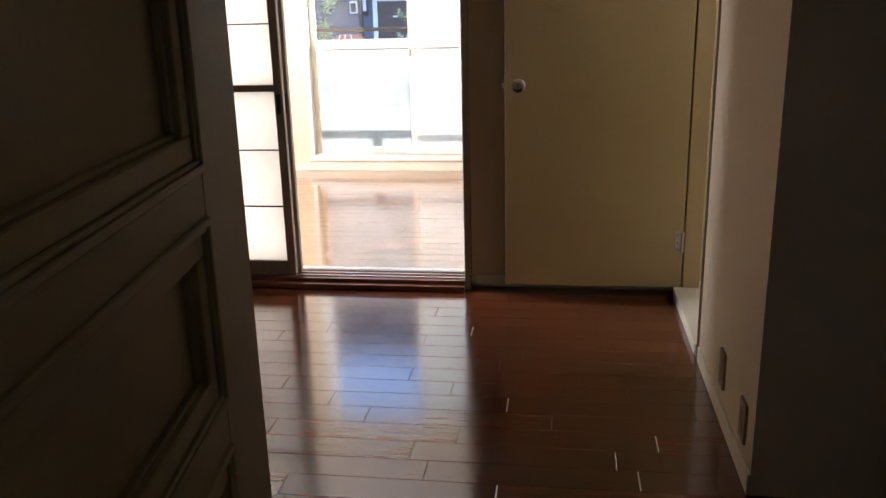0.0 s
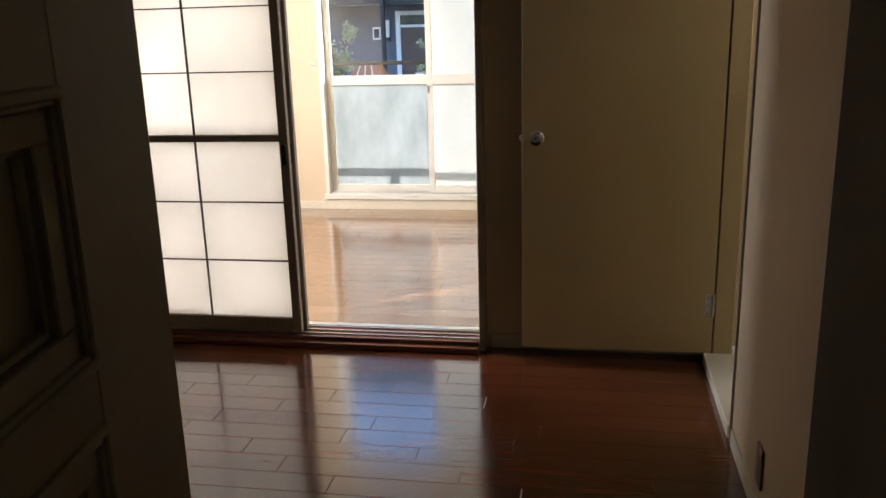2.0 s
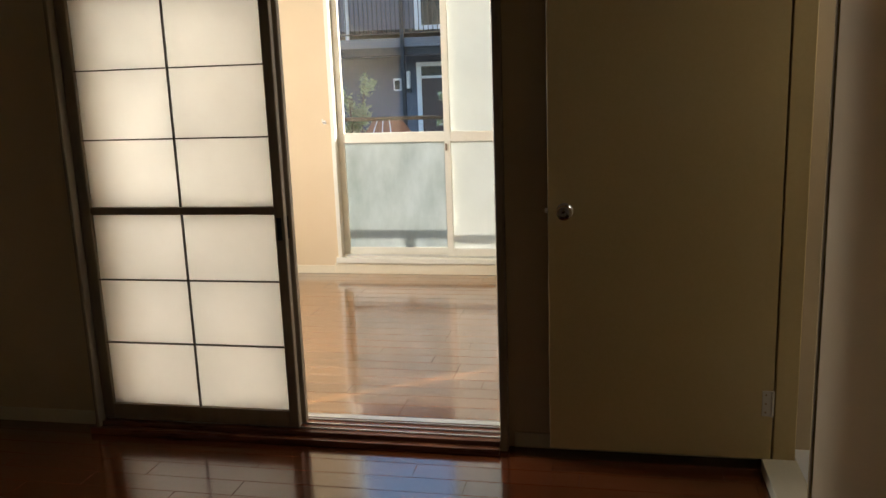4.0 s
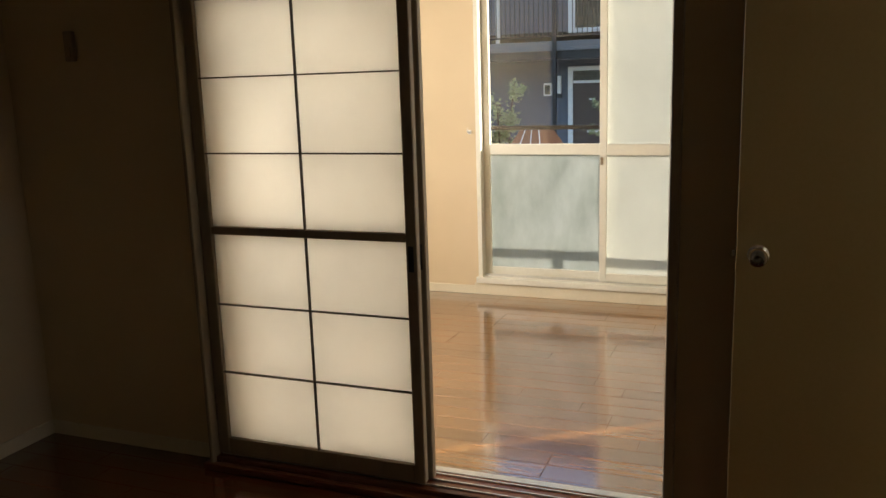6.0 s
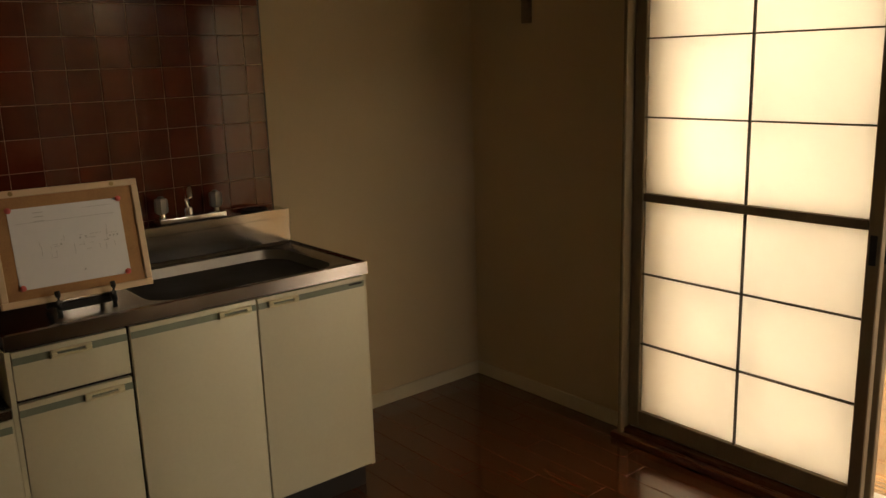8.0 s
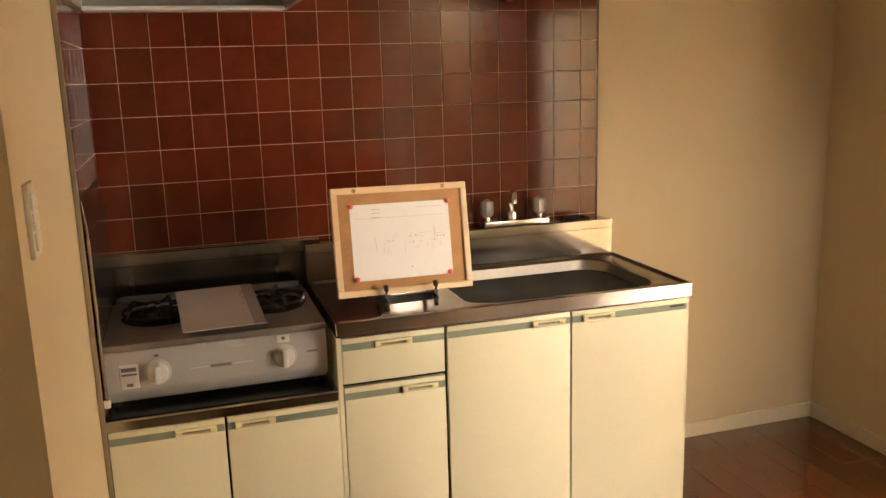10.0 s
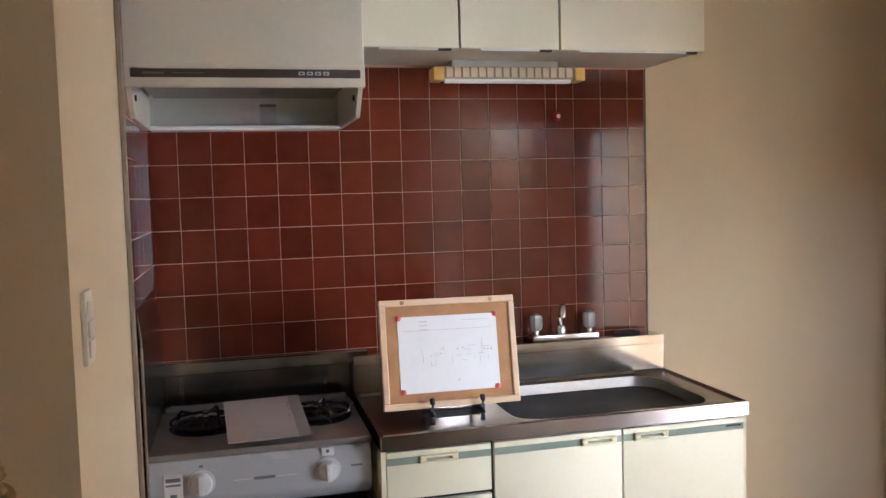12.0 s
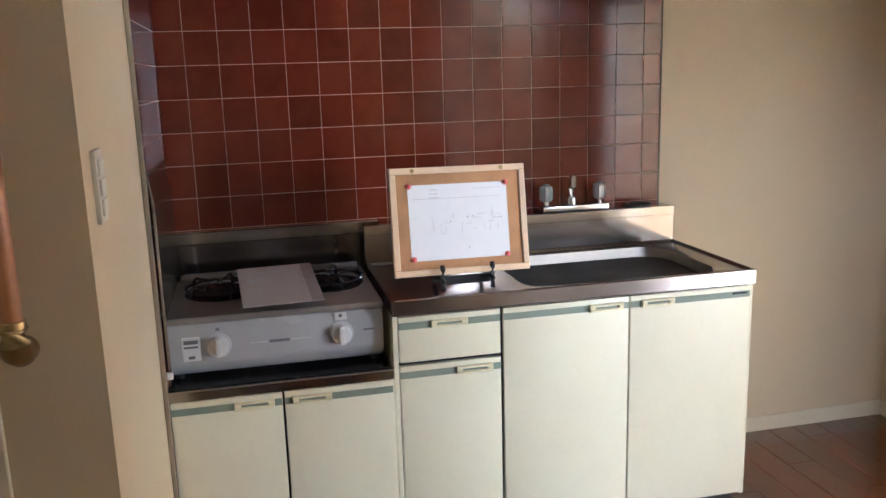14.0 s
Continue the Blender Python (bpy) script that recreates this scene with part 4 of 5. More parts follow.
badge = part("dial_badge", boxes((KX - 0.003, KX + 0.0005, -2.150, -2.118, 0.770, 0.790)), "knob", stove, "small pale badge with a dark dot")
part("dot", rod(bmesh.new(), (KX, -2.135, 0.782), (KX + 0.0015, -2.135, 0.782), 0.005), "print", badge)
part("printed_bar", boxes((KX - 0.002, KX + 0.001, -2.460, -2.450, 0.772, 0.778)), "print", stove)

leaflet = thing("leaflet", (-2.24, -2.30, 0.849), "printed leaflet in a grey plastic sleeve lying on the stove", "leaflet")
LM = Matrix.Translation((-2.215, -2.285, 0.848)) @ Matrix.Rotation(radians(3), 4, "Z") @ Matrix.Rotation(radians(8), 4, "Y")
part("sleeve", moved(boxes((-0.145, 0.145, -0.105, 0.105, 0, 0.002), bevel=0.0005), LM), "sleeve", leaflet, "grey plastic sleeve")
sheet = part("sheet", moved(boxes((-0.138, 0.146, -0.108, 0.072, 0.002, 0.0035)), LM), "leaflet", leaflet, "pale printed sheet")
for x, a, b in ((-0.10, -0.09, 0.005), (-0.045, -0.085, -0.025), (-0.03, -0.085, -0.035), (0.02, -0.085, -0.03)):
    part("printed_bar", moved(boxes((x, x + 0.008, a, b, 0.0035, 0.0041)), LM), "print_pale", sheet)

# pin board on its easel
board = thing("pin_board", (-2.12, -1.78, 0.83), "cork pin board in a pine frame with a pinned plan sheet", "pin board")
BM_ = Matrix.Translation((-2.105, -1.782, 0.862)) @ Matrix.Rotation(radians(0.8), 4, "Z") @ Matrix.Rotation(radians(-0.6), 4, "X") @ Matrix.Rotation(radians(-11), 4, "Y")
BW, BH = 0.195, 0.30
part("cork", moved(boxes((-0.010, -0.002, -BW + 0.015, BW - 0.015, 0.015, BH - 0.015)), BM_), "cork", board, "brown cork sheet")
for r in ((-0.014, 0.004, -BW, BW, 0, 0.018), (-0.014, 0.004, -BW, BW, BH - 0.018, BH), (-0.014, 0.004, -BW, -BW + 0.018, 0.018, BH - 0.018), (-0.014, 0.004, BW - 0.018, BW, 0.018, BH - 0.018)):
    part("frame", moved(boxes(r, bevel=0.002), BM_), "pine", board, "pale pine frame")
psheet = part("paper", moved(boxes((-0.002, -0.0008, -0.145, 0.140, 0.042, 0.252)), BM_), "paper", board, "white plan sheet with faint drawing")
rng = random.Random(4)
for k in range(3):
    part("printed_bar", moved(boxes((-0.0008, -0.0004, -0.085, -0.060, 0.236 - k * 0.011, 0.2375 - k * 0.011)), BM_), "print_pale", psheet)
part("printed_bar", moved(boxes((-0.0008, -0.0004, -0.13, 0.12, 0.212, 0.2128)), BM_), "print_pale", psheet)
part("printed_bar", moved(boxes((-0.0008, -0.0004, 0.04, 0.12, 0.236, 0.2368)), BM_), "print_pale", psheet)
plan = bmesh.new()
for k in range(26):
    y, z = rng.uniform(-0.09, 0.11), rng.uniform(0.11, 0.17)
    if k % 2:
        box(plan, -0.0008, -0.0004, y, y + rng.uniform(0.006, 0.03), z, z + 0.0008)
    else:
        box(plan, -0.0008, -0.0004, y, y + 0.0008, z, z + rng.uniform(0.006, 0.03))
tagged(part("drawing", moved(plan, BM_), "print_pale", psheet, "faint floor plan drawing"), kind="stuff")
for y, z in ((0.02, 0.155), (0.035, 0.157), (0.098, 0.150), (0.108, 0.150), (0.118, 0.150), (-0.03, 0.145), (0.02, 0.07)):
    part("printed_dot", moved(boxes((-0.0008, -0.0003, y, y + 0.004, z, z + 0.004)), BM_), "print_pale", psheet)
for y, z in ((-0.142, 0.249), (0.137, 0.249), (-0.138, 0.047), (0.132, 0.047)):
    part("pin", moved(lathe([(0.008, 0), (0.008, 0.003), (0.004, 0.005), (0.0045, 0.010), (0.002, 0.011)], pose(-0.001, y, z, 0, 90), 10), BM_), "pin", board, "red push pin")
for y in (-0.13, 0.125):
    part("eyelet", moved(rod(bmesh.new(), (0.003, y, BH - 0.009), (0.0055, y, BH - 0.009), 0.006), BM_), "brass", board, "small brass screw")
easel = thing("plate_stand", (-2.12, -1.70, 0.815), "black folding plate stand holding the pin board", "plate stand")
for y in (-1.846, -1.704):
    leg = bmesh.new()
    tube(leg, [(-2.090, y, 0.892), (-2.084, y, 0.880), (-2.086, y, 0.862), (-2.098, y, 0.852), (-2.130, y, 0.848), (-2.155, y + 0.002, 0.842)], 0.0072, 8)
    tube(leg, [(-2.088, y, 0.866), (-2.084, y, 0.845), (-2.088, y, 0.8225)], 0.0085, 8, )
    tube(leg, [(-2.130, y + 0.001, 0.848), (-2.175, y + 0.003, 0.838), (-2.215, y + 0.004, 0.8225)], 0.0072, 8)
    part("leg", leg, "black_matt", easel)
part("brace", boxes((-2.118, -2.106, -1.846, -1.704, 0.832, 0.856), bevel=0.003), "black_matt", easel)

# ---- wall units ----
hood = thing("range_hood", (-2.36, -2.298, 1.66), "grey-ivory range hood with a brown control strip", "range hood")
HX = -2.107
HY0, HY1 = -2.597, -1.997
part("canopy", boxes((XW + 0.002, HX, HY0, HY1, 1.768, 2.40), bevel=0.010, seg=3), "hood", hood)
part("front_skirt", boxes((HX - 0.016, HX + 0.0012, HY0, HY1, 1.731, 1.790), bevel=0.005, seg=3), "hood", hood)
cheek = [(HX - 0.010, 1.772), (HX - 0.010, 1.742), (HX - 0.09, 1.662), (XW + 0.02, 1.662), (XW + 0.02, 1.772)]
for y0, y1 in ((HY0 + 0.004, HY0 + 0.016), (HY1 - 0.016, HY1 - 0.004)):
    cb = bmesh.new()
    a = [cb.verts.new((x, y0, z)) for x, z in cheek]
    b = [cb.verts.new((x, y1, z)) for x, z in cheek]
    for k in range(5):
        cb.faces.new((a[k], a[(k + 1) % 5], b[(k + 1) % 5], b[k]))
    cb.faces.new(a[::-1])
    cb.faces.new(b)
    part("cheek", cb, "hood", hood)
part("inner_plate", boxes((XW + 0.02, XW + 0.03, HY0 + 0.016, HY1 - 0.016, 1.672, 1.768)), "hood_in", hood, "pale inner plate")
part("rear_lip", boxes((XW + 0.02, XW + 0.075, HY0 + 0.016, HY1 - 0.016, 1.658, 1.672), bevel=0.003), "white", hood, "pale oil gutter")
part("filter", boxes((XW + 0.032, HX - 0.04, HY0 + 0.03, HY1 - 0.03, 1.758, 1.767)), "steel_dull", hood, "grey filter plate")
part("paper_label", boxes((XW + 0.03, XW + 0.0315, -2.36, -2.27, 1.680, 1.742)), "leaflet", hood, "pale paper label")
tag = part("paper_label", boxes((XW + 0.03, XW + 0.0315, -2.255, -2.205, 1.678, 1.740)), "sleeve", hood, "grey printed label")
part("printed_bar", boxes((XW + 0.0315, XW + 0.0325, -2.255, -2.205, 1.732, 1.740)), "print", tag)
for y in (HY0 + 0.0165, HY1 - 0.0165):
    part("bolt", rod(bmesh.new(), (HX - 0.10, y - 0.004, 1.715), (HX - 0.10, y + 0.004, 1.715), 0.008), "black_matt", hood, "black fixing screw")
strip = part("control_strip", boxes((HX - 0.002, HX + 0.003, HY0 + 0.018, HY1 - 0.012, 1.754, 1.777), bevel=0.004, seg=2), "hood_strip", hood, "dark brown control strip")
for k in range(4):
    y = -2.170 + k * 0.021
    button = part("button", boxes((HX + 0.002, HX + 0.006, y, y + 0.016, 1.761, 1.770), bevel=0.001), "print_pale", strip, "small pale push button")
    part("mark", boxes((HX + 0.0055, HX + 0.0066, y + 0.004, y + 0.011, 1.763, 1.767)), "hood_strip", button)
part("printed_bar", boxes((HX + 0.0028, HX + 0.0034, -2.55, -2.50, 1.763, 1.768)), "strip_print", strip)
part("printed_bar", boxes((HX + 0.0028, HX + 0.0034, -2.48, -2.405, 1.764, 1.767)), "strip_print", strip)

wall_unit = thing("wall_cabinet", (-2.43, -1.45, 1.86), "ivory laminate wall cabinet with three doors", "cabinet", "kitchen units")
CX = -2.25
part("body", boxes((XW + 0.002, CX - 0.02, -1.99, -0.925, 1.868, 2.40), bevel=0.001), "hood", wall_unit)
part("side_panel", boxes((XW + 0.002, CX - 0.002, -0.925, -0.913, 1.866, 2.40), bevel=0.001), "cab", wall_unit)
for a, b in ((-1.99, -1.701), (-1.695, -1.394), (-1.388, -0.916)):
    d = part("door", boxes((CX - 0.02, CX, a, b, 1.862, 2.40), bevel=0.002), "cab", wall_unit)
    part("edge_pull", boxes((CX - 0.018, CX - 0.001, a + 0.06, b - 0.06, 1.856, 1.8625)), "track", d, "pale metal finger rail")
    part("catch", boxes((CX - 0.022, CX - 0.004, b - 0.07, b - 0.02, 1.857, 1.8625)), "dark", d, "dark door catch")

lamp = thing("under_cabinet_lamp", (-2.47, -1.48, 1.80), "slim lamp with ribbed diffuser and yellowed end caps", "lamp")
part("housing", boxes((-2.51, -2.464, -1.718, -1.242, 1.802, 1.842), (-2.53, -2.49, -1.66, -1.30, 1.842, 1.868), bevel=0.003), "hood", lamp)
part("end_cap", boxes((-2.505, -2.438, -1.731, -1.697, 1.797, 1.838), bevel=0.004, seg=2), "yellow", lamp, "yellowed plastic end cap")
part("end_cap", boxes((-2.505, -2.438, -1.263, -1.229, 1.797, 1.838), bevel=0.004, seg=2), "yellow", lamp, "yellowed plastic end cap")
diff = part("diffuser", boxes((-2.462, -2.445, -1.695, -1.265, 1.806, 1.840), bevel=0.003), "diffuser", lamp, "ribbed cream diffuser")
for k in range(17):
    y = -1.692 + 0.424 * k / 16
    part("rib", boxes((-2.4455, -2.4420, y - 0.0024, y + 0.0024, 1.807, 1.839)), "plate_brown", diff)
part("tube", rod(bmesh.new(), (-2.468, -1.69, 1.798), (-2.468, -1.27, 1.798), 0.007), "white", lamp, "white lamp tube")
cord = thing("pull_cord", (-2.60, -1.272, 1.70), "red pull-cord ball hanging under the lamp", "pull cord")
part("cord", rod(bmesh.new(), (-2.585, -1.272, 1.71), (-2.585, -1.272, 1.868), 0.0012, 6), "pin", cord)
part("ball", lathe([(0.004, -0.018), (0.013, -0.013), (0.018, 0), (0.013, 0.013), (0.004, 0.018)], pose(-2.585, -1.272, 1.697)), "ball", cord)
part("cap", lathe([(0.007, 0), (0.006, 0.003), (0.002, 0.004)], pose(-2.568, -1.272, 1.697, 0, 90), 10), "white", cord, "white centre cap")

# ---- small fittings ----
def socket(at, label):
    """A wall socket plate on the wall facing west."""
    x, y, z = at
    ob = thing("wall_socket", at, label, "socket", "wall sockets")
    part("plate", boxes((x - 0.009, x, y - 0.035, y + 0.035, z - 0.06, z + 0.06), bevel=0.003, seg=2), "plate_brown", ob)
    part("insert", boxes((x - 0.011, x - 0.008, y - 0.014, y + 0.014, z - 0.035, z + 0.035), bevel=0.001), "plate_brown", ob)


socket((XE, -1.165, 0.175), "brown wall socket plate above the baseboard")
socket((XE, -1.485, 0.165), "brown wall socket plate above the baseboard")

switch = thing("light_switch", (-1.43, YP, 1.24), "ivory three-gang light switch on the short wall", "light switch")
part("plate", boxes((-1.465, -1.395, YP, YP + 0.009, 1.175, 1.30), bevel=0.003, seg=2), "plate", switch)
for k in range(3):
    part("rocker", boxes((-1.452, -1.408, YP + 0.008, YP + 0.013, 1.187 + k * 0.034, 1.217 + k * 0.034), bevel=0.002), "plate", switch, "ivory rocker")
grab = thing("grab_bar", (XP + 0.04, -2.71, 1.0), "vertical wooden grab bar with brass ends", "grab bar")
gb = (XP + 0.05, -2.718)
part("bar", rod(bmesh.new(), (*gb, 1.04), (*gb, 1.62), 0.0165, 18), "bar_wood", grab, "varnished wooden bar")
for z, s in ((1.04, -1), (1.62, 1)):
    end = part("end_bracket", tube(bmesh.new(), [(gb[0], gb[1], z - s * 0.002), (gb[0], gb[1], z + s * 0.022), (gb[0] - 0.006, gb[1], z + s * 0.036), (gb[0] - 0.022, gb[1], z + s * 0.044), (XP + 0.001, gb[1], z + s * 0.046)], 0.0235, 14), "brass", grab, "aged brass bracket")
    part("collar", lathe([(0.021, 0), (0.021, 0.016)], pose(gb[0], gb[1], z - 0.008 - s * 0.006)), "brass", end, "brass collar")
struct("trim_passage", boxes((XP, XP + 0.012, -2.80, -2.765, 0, 2.0), bevel=0.002), "trim", "pale upright door trim in the passage", "trim")
intercom = thing("wall_holder", (-2.27, YN, 1.60), "small dark plastic holder on the wall", "holder")
part("body", boxes((-2.292, -2.25, YN - 0.022, YN, 1.585, 1.70), bevel=0.005, seg=2), "shoji_frame", intercom)
part("tab", boxes((-2.284, -2.258, YN - 0.028, YN - 0.021, 1.60, 1.64), bevel=0.002), "shoji_frame", intercom)

# ---- outside ----
struct("ground", boxes((-400, 400, YW + 0.14, 900, -0.6, -0.5), (-400, 400, -400, YW + 0.14, -0.75, -0.65)), "ground", "bare earth and gravel yard", "ground")
rail = thing("balcony_rail", (-0.5, 3.9, -0.5), "dark bronze balcony handrail on posts", "railing")
part("handrail", boxes((-4.0, 3.6, 3.87, 3.92, 1.085, 1.118), bevel=0.006, seg=2), "rail", rail)
for x in (-3.9, -2.3, 0.6, 2.2, 3.5):
    part("post", boxes((x - 0.018, x + 0.018, 3.88, 3.91, -0.5, 1.086), bevel=0.003), "rail", rail)

shed = thing("storage_shed", (-1.95, 6.2, -0.5), "low storage shed with a brown hipped roof", "shed")
part("wall", boxes((-2.33, -1.90, 5.85, 6.55, -0.5, 0.72)), "slab", shed)
rb = bmesh.new()
lo = [rb.verts.new(p) for p in ((-2.30, 5.75, 0.72), (-1.90, 5.75, 0.72), (-1.84, 6.65, 0.72), (-2.40, 6.65, 0.72))]
hi = [rb.verts.new(p) for p in ((-2.17, 6.0, 0.99), (-1.99, 6.0, 0.99), (-1.97, 6.4, 0.99), (-2.20, 6.4, 0.99))]
for k in range(4):
    rb.faces.new((lo[k], lo[(k + 1) % 4], hi[(k + 1) % 4], hi[k]))
rb.faces.new(hi)
rb.faces.new(lo[::-1])
roof = part("roof", rb, "rust", shed, "brown roof")
for a, b in (((-1.90, 5.745, 0.725), (-1.99, 5.995, 0.992)), ((-2.02, 5.745, 0.725), (-2.06, 5.995, 0.992)), ((-2.16, 5.745, 0.725), (-2.12, 5.995, 0.992))):
    part("seam", rod(bmesh.new(), a, b, 0.005, 8), "white_frame", roof, "pale roof seam")


def shrub(name, x, y, top, width, seed, leaves, label, flowers=0, base=-0.5):
    """A leafy shrub: upright stems and many small leaves, with gaps."""
    rg = random.Random(seed)
    ob = thing(name, (x, y, base), label, "shrub", "garden shrubs")
    stems, tips = bmesh.new(), []
    for k in range(9):
        a, r = rg.uniform(0, math.tau), rg.uniform(0.1, 1) * width
        h = top - base
        tip = Vector((x + r * math.cos(a), y + r * math.sin(a), base + h * rg.uniform(0.62, 1.0) * (1 - 0.25 * r / width)))
        midp = Vector((x, y, base)).lerp(tip, 0.5) + Vector((0, 0, 0.12 * h))
        tube(stems, [(x + 0.03 * math.cos(a), y + 0.03 * math.sin(a), base - 0.02), midp, tip], 0.010, 6)
        tips.append((Vector((x, y, base)), midp, tip))
        for j in range(4):
            s = midp.lerp(tip, rg.uniform(0.1, 0.9))
            e = s + Vector((rg.uniform(-1, 1), rg.uniform(-1, 1), rg.uniform(0.1, 0.9))) * 0.22
            tube(stems, [s, (s + e) / 2 + Vector((0, 0, 0.02)), e], 0.004, 5)
            tips.append((s, (s + e) / 2, e))
    part("stem", stems, "bark", ob)
    verts, faces = [], []
    for k in range(leaves):
        a, b, c = tips[rg.randrange(len(tips))]
        t = rg.uniform(0.25, 1.0)
        p = a.lerp(b, t) if rg.random() < 0.3 else b.lerp(c, t)
        p = p + Vector((rg.gauss(0, 0.03), rg.gauss(0, 0.03), rg.gauss(0, 0.03)))
        d = Vector((rg.uniform(-1, 1), rg.uniform(-1, 1), rg.uniform(-0.4, 0.8))).normalized()
        s = d.cross(Vector((rg.uniform(-1, 1), rg.uniform(-1, 1), 1))).normalized()
        n = d.cross(s)
        l, w = rg.uniform(0.035, 0.065), rg.uniform(0.011, 0.020)
        i = len(verts)
        verts += [p, p + d * l * 0.45 + s * w + n * 0.004, p + d * l, p + d * l * 0.45 - s * w + n * 0.004]
        faces += [(i, i + 1, i + 2), (i, i + 2, i + 3)]
    me = bpy.data.meshes.new("leaves")
    me.from_pydata([tuple(v) for v in verts], [], faces)
    me.materials.append(M["leaf"])
    crown = new("crown", me)
    crown.parent = ob
    crown.matrix_parent_inverse = PLACE[ob.name].inverted()
    for k in range(flowers):
        a, b, c = tips[rg.randrange(len(tips))]
        p = b.lerp(c, rg.uniform(0.6, 1.0))
        fb = bmesh.new()
        for j in range(5):
            u = j * math.tau / 5
            m = Matrix.Translation(p) @ Matrix.Rotation(u, 4, "Y") @ Matrix.Translation((0.02, -0.01, 0)) @ Matrix.Diagonal((0.024, 0.006, 0.02, 1))
            bmesh.ops.create_uvsphere(fb, u_segments=8, v_segments=5, radius=1, matrix=m)
        part("flower", fb, "petal", ob, "pale pink flower")
    return ob


shrub("flowering_shrub", -2.66, 6.9, 1.52, 0.50, 3, 4200, "bushy shrub with pale sunlit green leaves", 0)
shrub("flowering_shrub", -3.02, 6.6, 1.95, 0.25, 8, 3200, "tall thin shrub with small pale leaves", 0)
shrub("flowering_shrub", -1.12, 6.6, 2.1, 0.34, 5, 2600, "tall shrub with pale pink flowers", 14)

# opposite building
flats = thing("apartment_building", (-3.5, 14.0, -0.5), "slate-grey two-storey apartment building with an access balcony", "building")
FY = 13.2
part("wall", boxes((-16, 8, FY, FY + 6, -0.5, 2.05), (-16, 8, FY + 0.02, FY + 6, 2.35, 5.4)), "facade", flats)
part("balcony_slab", boxes((-16, 8, 12.0, FY + 0.2, 1.97, 2.13)), "slab", flats, "grey concrete access balcony")
part("balcony_beam", boxes((-16, 8, 12.05, 12.2, 1.82, 1.97)), "facade_dark", flats, "dark steel edge beam")
part("conduit", rod(bmesh.new(), (-16, FY - 0.03, 1.86), (8, FY - 0.03, 1.86), 0.02), "white_frame", flats, "pale conduit")
part("roof", boxes((-16.6, 8.6, 11.6, FY + 6.5, 5.4, 5.6)), "facade_dark", flats, "dark flat roof")
for x in (-9.2, -3.30, 2.6):
    part("post", boxes((x - 0.032, x + 0.032, 11.96, 12.03, -0.5, 5.4)), "facade_dark", flats, "black steel post")
part("railing", boxes((-16, 8, 11.98, 12.02, 3.02, 3.06), (-16, 8, 11.985, 12.015, 2.2, 2.225)), "facade_dark", flats, "black steel railing")
for k in range(110):
    x = -8.0 + k * 0.085
    part("baluster", boxes((x - 0.007, x + 0.007, 11.993, 12.007, 2.22, 3.03)), "facade_dark", flats)
part("drainpipe", rod(bmesh.new(), (-4.35, 12.1, 2.13), (-4.35, 12.1, 5.4), 0.04), "white_frame", flats, "pale drainpipe")
for x in (-3.33, -9.3):
    d = part("door", boxes((x + 0.09, x + 1.0, FY - 0.02, FY + 0.02, -0.48, 1.40)), "brown_door", flats, "dark brown entrance door")
    part("door_frame", boxes((x, x + 0.09, FY - 0.05, FY + 0.02, -0.5, 1.71), (x + 0.09, x + 1.0, FY - 0.05, FY + 0.02, 1.63, 1.71), (x + 0.09, x + 1.0, FY - 0.05, FY + 0.02, 1.40, 1.45), (x + 1.0, x + 1.09, FY - 0.05, FY + 0.02, -0.5, 1.71)), "white_frame", d, "white door frame")
    part("transom", boxes((x + 0.09, x + 1.0, FY - 0.015, FY + 0.02, 1.45, 1.63)), "black", d, "dark transom pane")
    part("letter_slot", boxes((x + 0.36, x + 0.62, FY - 0.03, FY - 0.02, 0.49, 0.53)), "white_frame", d, "pale letter slot")
    part("name_plate", boxes((x + 0.40, x + 0.50, FY - 0.03, FY - 0.02, 1.09, 1.12)), "white_frame", d)
    part("wall_lamp", boxes((x - 0.20, x - 0.13, FY - 0.07, FY, 1.22, 1.55), bevel=0.01), "white_frame", flats, "pale wall lamp")
    part("lamp_base", boxes((x - 0.21, x - 0.12, FY - 0.08, FY, 1.14, 1.22)), "facade_dark", flats, "dark lamp base")
    m_ = part("meter_box", boxes((x - 0.47, x - 0.31, FY - 0.06, FY, 1.18, 1.42), bevel=0.01), "white_frame", flats, "pale meter box")
    part("meter_glass", boxes((x - 0.44, x - 0.34, FY - 0.07, FY - 0.06, 1.21, 1.38)), "black", m_)
w = part("upper_window", boxes((-3.2, -1.6, FY - 0.02, FY + 0.05, 2.40, 4.1)), "black", flats, "dark upper window")
part("window_frame", boxes((-3.34, -3.2, FY - 0.06, FY + 0.05, 2.32, 4.2), (-3.2, -1.6, FY - 0.06, FY + 0.05, 2.32, 2.40), (-3.2, -1.6, FY - 0.06, FY + 0.05, 4.1, 4.2)), "white_frame", w, "white window frame")

# ---- pieces: wall tiles ----
TP = 0.1015
GRID_Y, GRID_Z = -1.909, 1.557
TILE_R, TILE_TOP = -0.931, 1.866
tile_cache = {}


def piece(name, cache, size, make, material, parent, m):
    """A piece as an object of its own, on mesh data shared with its like."""
    key = tuple(round(s, 3) for s in size)
    if key not in cache:
        cache[key] = mesh_of(name, make(*key), material)
    ob = new(name, cache[key])
    ob.parent = parent
    ob.matrix_parent_inverse = PLACE[parent.name].inverted()
    ob.matrix_basis = m
    return ob


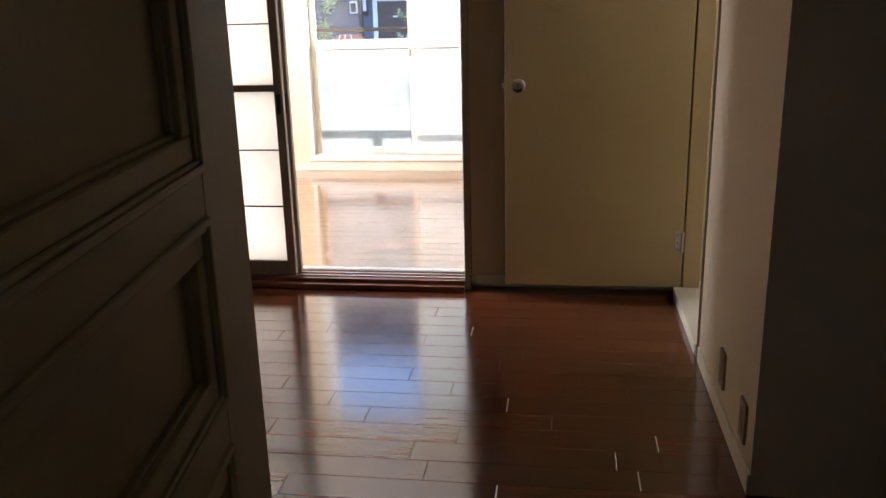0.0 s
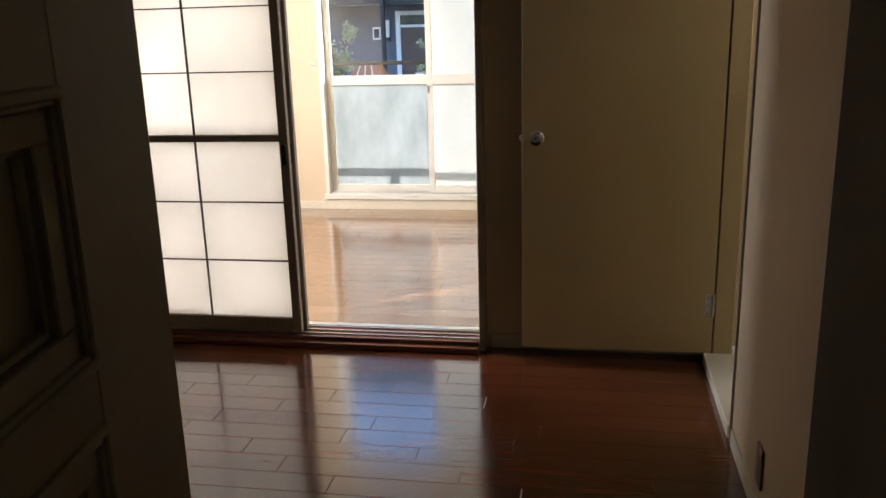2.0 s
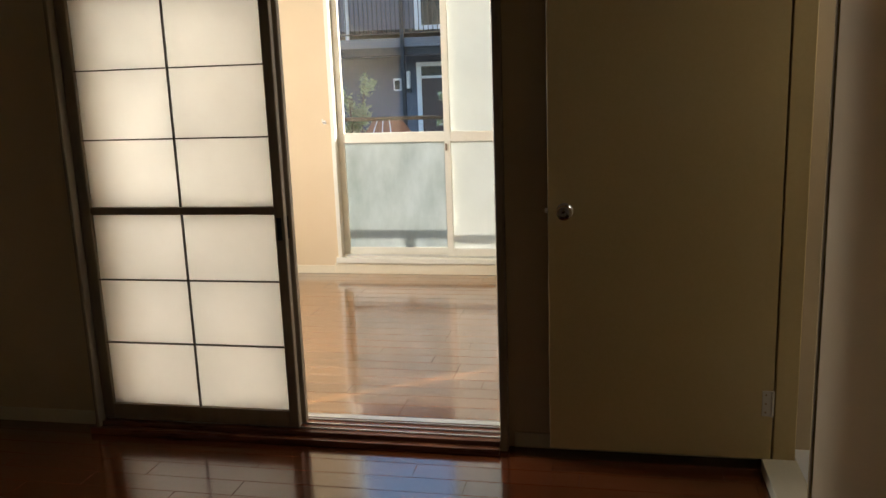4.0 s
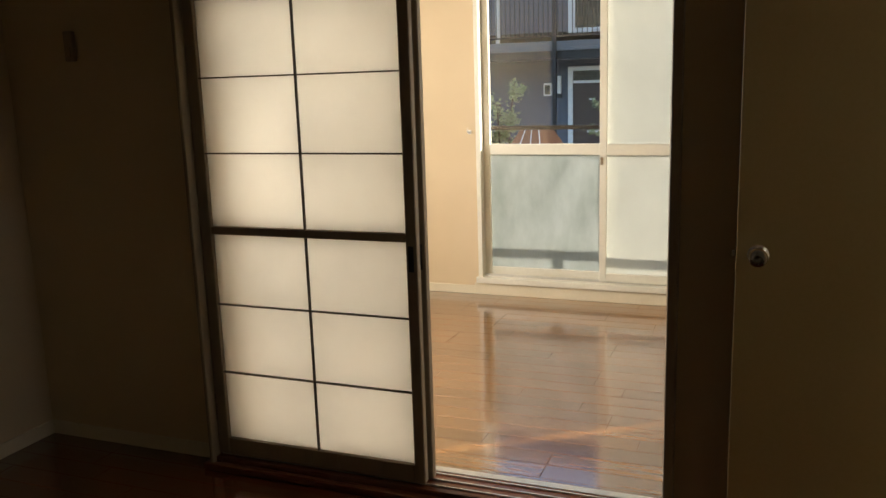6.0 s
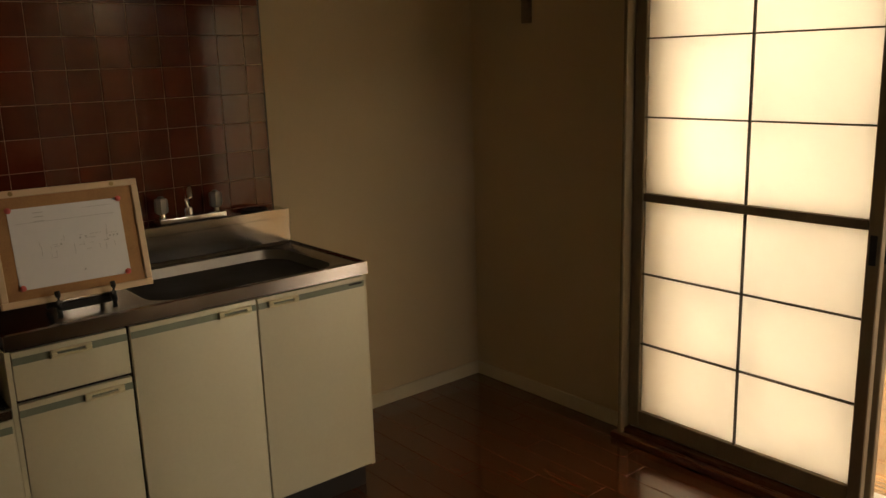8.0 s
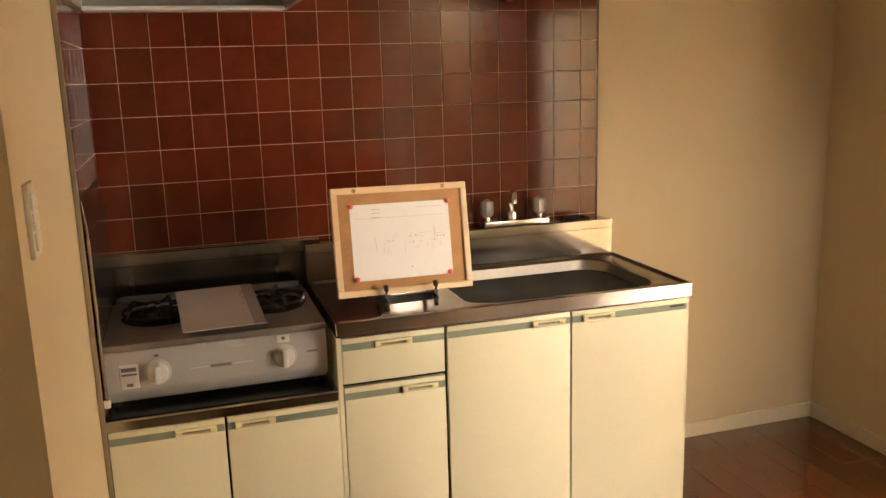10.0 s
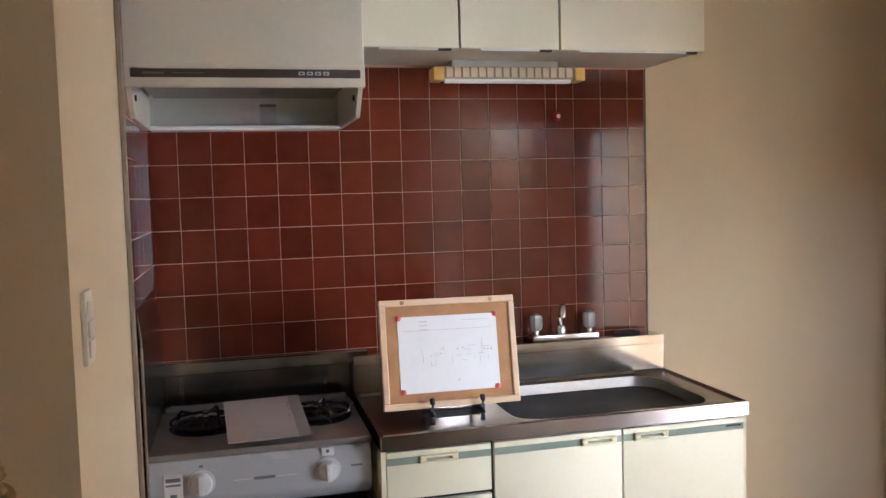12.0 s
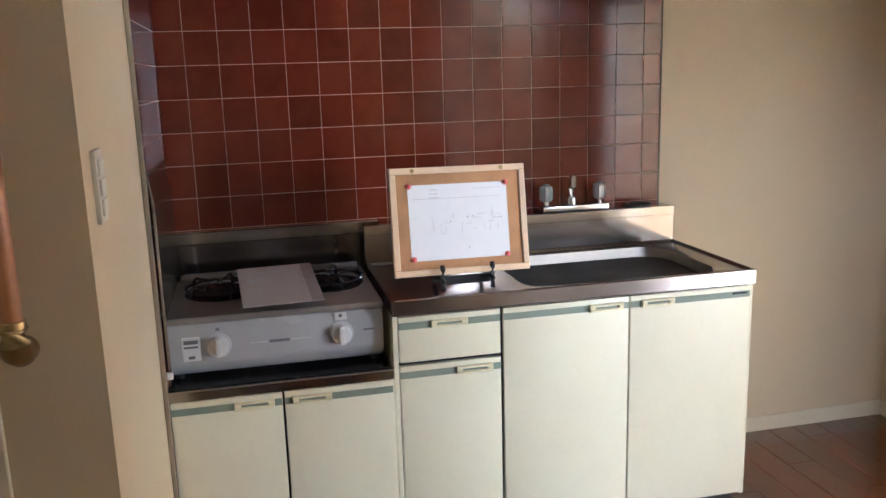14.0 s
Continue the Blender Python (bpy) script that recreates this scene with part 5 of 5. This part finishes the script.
def tile_mesh(w, h):
    bm = bmesh.new()
    r = 0.0009
    lo = [bm.verts.new((0, a, b)) for a, b in ((-w / 2, -h / 2), (w / 2, -h / 2), (w / 2, h / 2), (-w / 2, h / 2))]
    mi = [bm.verts.new((0.0042, a, b)) for a, b in ((-w / 2, -h / 2), (w / 2, -h / 2), (w / 2, h / 2), (-w / 2, h / 2))]
    up = [bm.verts.new((0.0058, a, b)) for a, b in ((-w / 2 + r, -h / 2 + r), (w / 2 - r, -h / 2 + r), (w / 2 - r, h / 2 - r), (-w / 2 + r, h / 2 - r))]
    for p, q in ((lo, mi), (mi, up)):
        for k in range(4):
            bm.faces.new((p[k], p[(k + 1) % 4], q[(k + 1) % 4], q[k]))
    bm.faces.new(up)
    return bm


tiled = struct("wall_tiles", boxes((XW, XW + 0.0058, YP, TILE_R, 0.90, TILE_TOP)), "grout", "glazed red-brown tiles with pale grout behind the sink", "tiles")
side = struct("wall_tiles_side", boxes((XW + 0.0064, -2.035, YP, YP + 0.0064, 0.60, 1.93)), "grout", "glazed red-brown tiles beside the stove", "tiles")
solo("trim_tile_end", boxes((XW, XW + 0.008, TILE_R, TILE_R + 0.006, 0.936, TILE_TOP), bevel=0.001), "hood_strip", "dark edge strip of the tiles", "trim", kind="structure")
rt = random.Random(11)
J = 0.0016
ys = [YP + 0.006] + [GRID_Y + 2 * TP + (k - 2) * (0.1003 if k < 2 else TP) for k in range(-6, 10)] + [TILE_R]
zs = [0.90] + [GRID_Z + k * TP for k in range(-6, 4)]
for a, b in zip(ys, ys[1:]):
    for c, d in zip(zs, zs[1:]):
        w, h = b - a - J, d - c - J
        if w < 0.01 or h < 0.01:
            continue
        m = Matrix.Translation((XW + 0.0012, (a + b) / 2, (c + d) / 2)) @ pose(0, 0, 0, 0, rt.gauss(0, 0.012), rt.gauss(0, 0.012))
        piece("tile", tile_cache, (w, h), tile_mesh, "tile", tiled, m)
xs = [XW + 0.008, -2.62 + 0.075, -2.62 + 0.075 + TP * 1, -2.62 + 0.075 + TP * 2, -2.62 + 0.075 + TP * 3, -2.62 + 0.075 + TP * 4, -2.037]
zside = [GRID_Z + k * TP for k in range(-9, 5)]
for a, b in zip(xs, xs[1:]):
    for c, d in zip(zside, zside[1:]):
        m = Matrix.Translation(((a + b) / 2, YP + 0.0012, (c + d) / 2)) @ pose(0, 0, 0, rt.gauss(0, 0.12), 0, 90)
        piece("tile", tile_cache, (b - a - J, d - c - J), tile_mesh, "tile", side, m @ Matrix.Identity(4))

# ---- pieces: floor boards ----
def plank_mesh(l, w):
    bm = bmesh.new()
    r = 0.0012
    lo = [bm.verts.new((a, b, -0.004)) for a, b in ((-l / 2, -w / 2), (l / 2, -w / 2), (l / 2, w / 2), (-l / 2, w / 2))]
    mi = [bm.verts.new((a, b, -r * 0.7)) for a, b in ((-l / 2, -w / 2), (l / 2, -w / 2), (l / 2, w / 2), (-l / 2, w / 2))]
    up = [bm.verts.new((a, b, 0)) for a, b in ((-l / 2 + r, -w / 2 + r), (l / 2 - r, -w / 2 + r), (l / 2 - r, w / 2 - r), (-l / 2 + r, w / 2 - r))]
    for p, q in ((lo, mi), (mi, up)):
        for k in range(4):
            bm.faces.new((p[k], p[(k + 1) % 4], q[(k + 1) % 4], q[k]))
    bm.faces.new(up)
    return bm


def boards(parent, x0, x1, y0, y1, z, material, seed, length=0.91, width=0.109, gap=0.001, first=None, joints=None):
    """Staggered boards that run along x; joints: rows whose end joint stands at a known x."""
    rg, cache, joints = random.Random(seed), {}, joints or {}
    y, row = y1 if first is None else first, 0
    while y > y0 + 0.002:
        top, low = min(y, y1), max(y - width, y0)
        x = x0 - rg.choice((0.15, 0.3, 0.45, 0.6, 0.75)) * length / 0.91
        if row in joints:
            x = joints[row] - length * math.ceil((joints[row] - x0) / length)
        while x < x1:
            a, b = max(x, x0), min(x + length, x1)
            if b - a > 0.02:
                m = Matrix.Translation(((a + b) / 2, (top + low) / 2, z)) @ pose(0, 0, 0, rg.gauss(0, 0.10), rg.gauss(0, 0.02), 0)
                piece("plank", cache, (b - a - gap, top - low - gap), plank_mesh, material, parent, m)
            x += length
        y -= width
        row += 1


kfloor = struct("floor", boxes((XW - 0.05, 1.75, -5.4, YN + 0.01, -0.2, -0.003)), "subfloor", "dark red-brown varnished floor boards", "floor")
ROW0, ROW = 0.1065, 0.1075
JOINTS = {5: 0.09, 8: 0.228, 10: 0.077, 11: 0.278, 12: -0.179, 13: 0.745, 15: 0.675, 16: 0.282}
boards(kfloor, XW, XE, -3.45, YN, 0.0, "plank", 21, 0.606, ROW, 0.0006, ROW0, JOINTS)
boards(kfloor, XE, 1.75, -3.45, -1.60, 0.0, "plank", 22, 0.606, ROW, 0.0006, -1.60)
# Thin pale strips set into five of the end joints.
for r in (5, 11, 13, 15, 16):
    y = ROW0 - r * ROW
    part("joint_strip", boxes((JOINTS[r] - 0.0022, JOINTS[r] + 0.0022, y - ROW + 0.006, y - 0.006, -0.001, 0.0006)), "white", kfloor, "thin pale strip in a board end joint")
lfloor = struct("floor_living", boxes((-2.8, 3.75, YN + 0.10, YW, -0.2, ZL - 0.003)), "subfloor", "light brown varnished living room floor boards", "floor")
boards(lfloor, -2.74, 3.7, YN + 0.12, YW, ZL, "plank_living", 23, gap=0.0006)
hall = struct("floor_hall", boxes((-0.65, 1.3, -5.4, -3.45, -0.003, -0.0005)), "plank", "dark varnished hall floor", "floor")
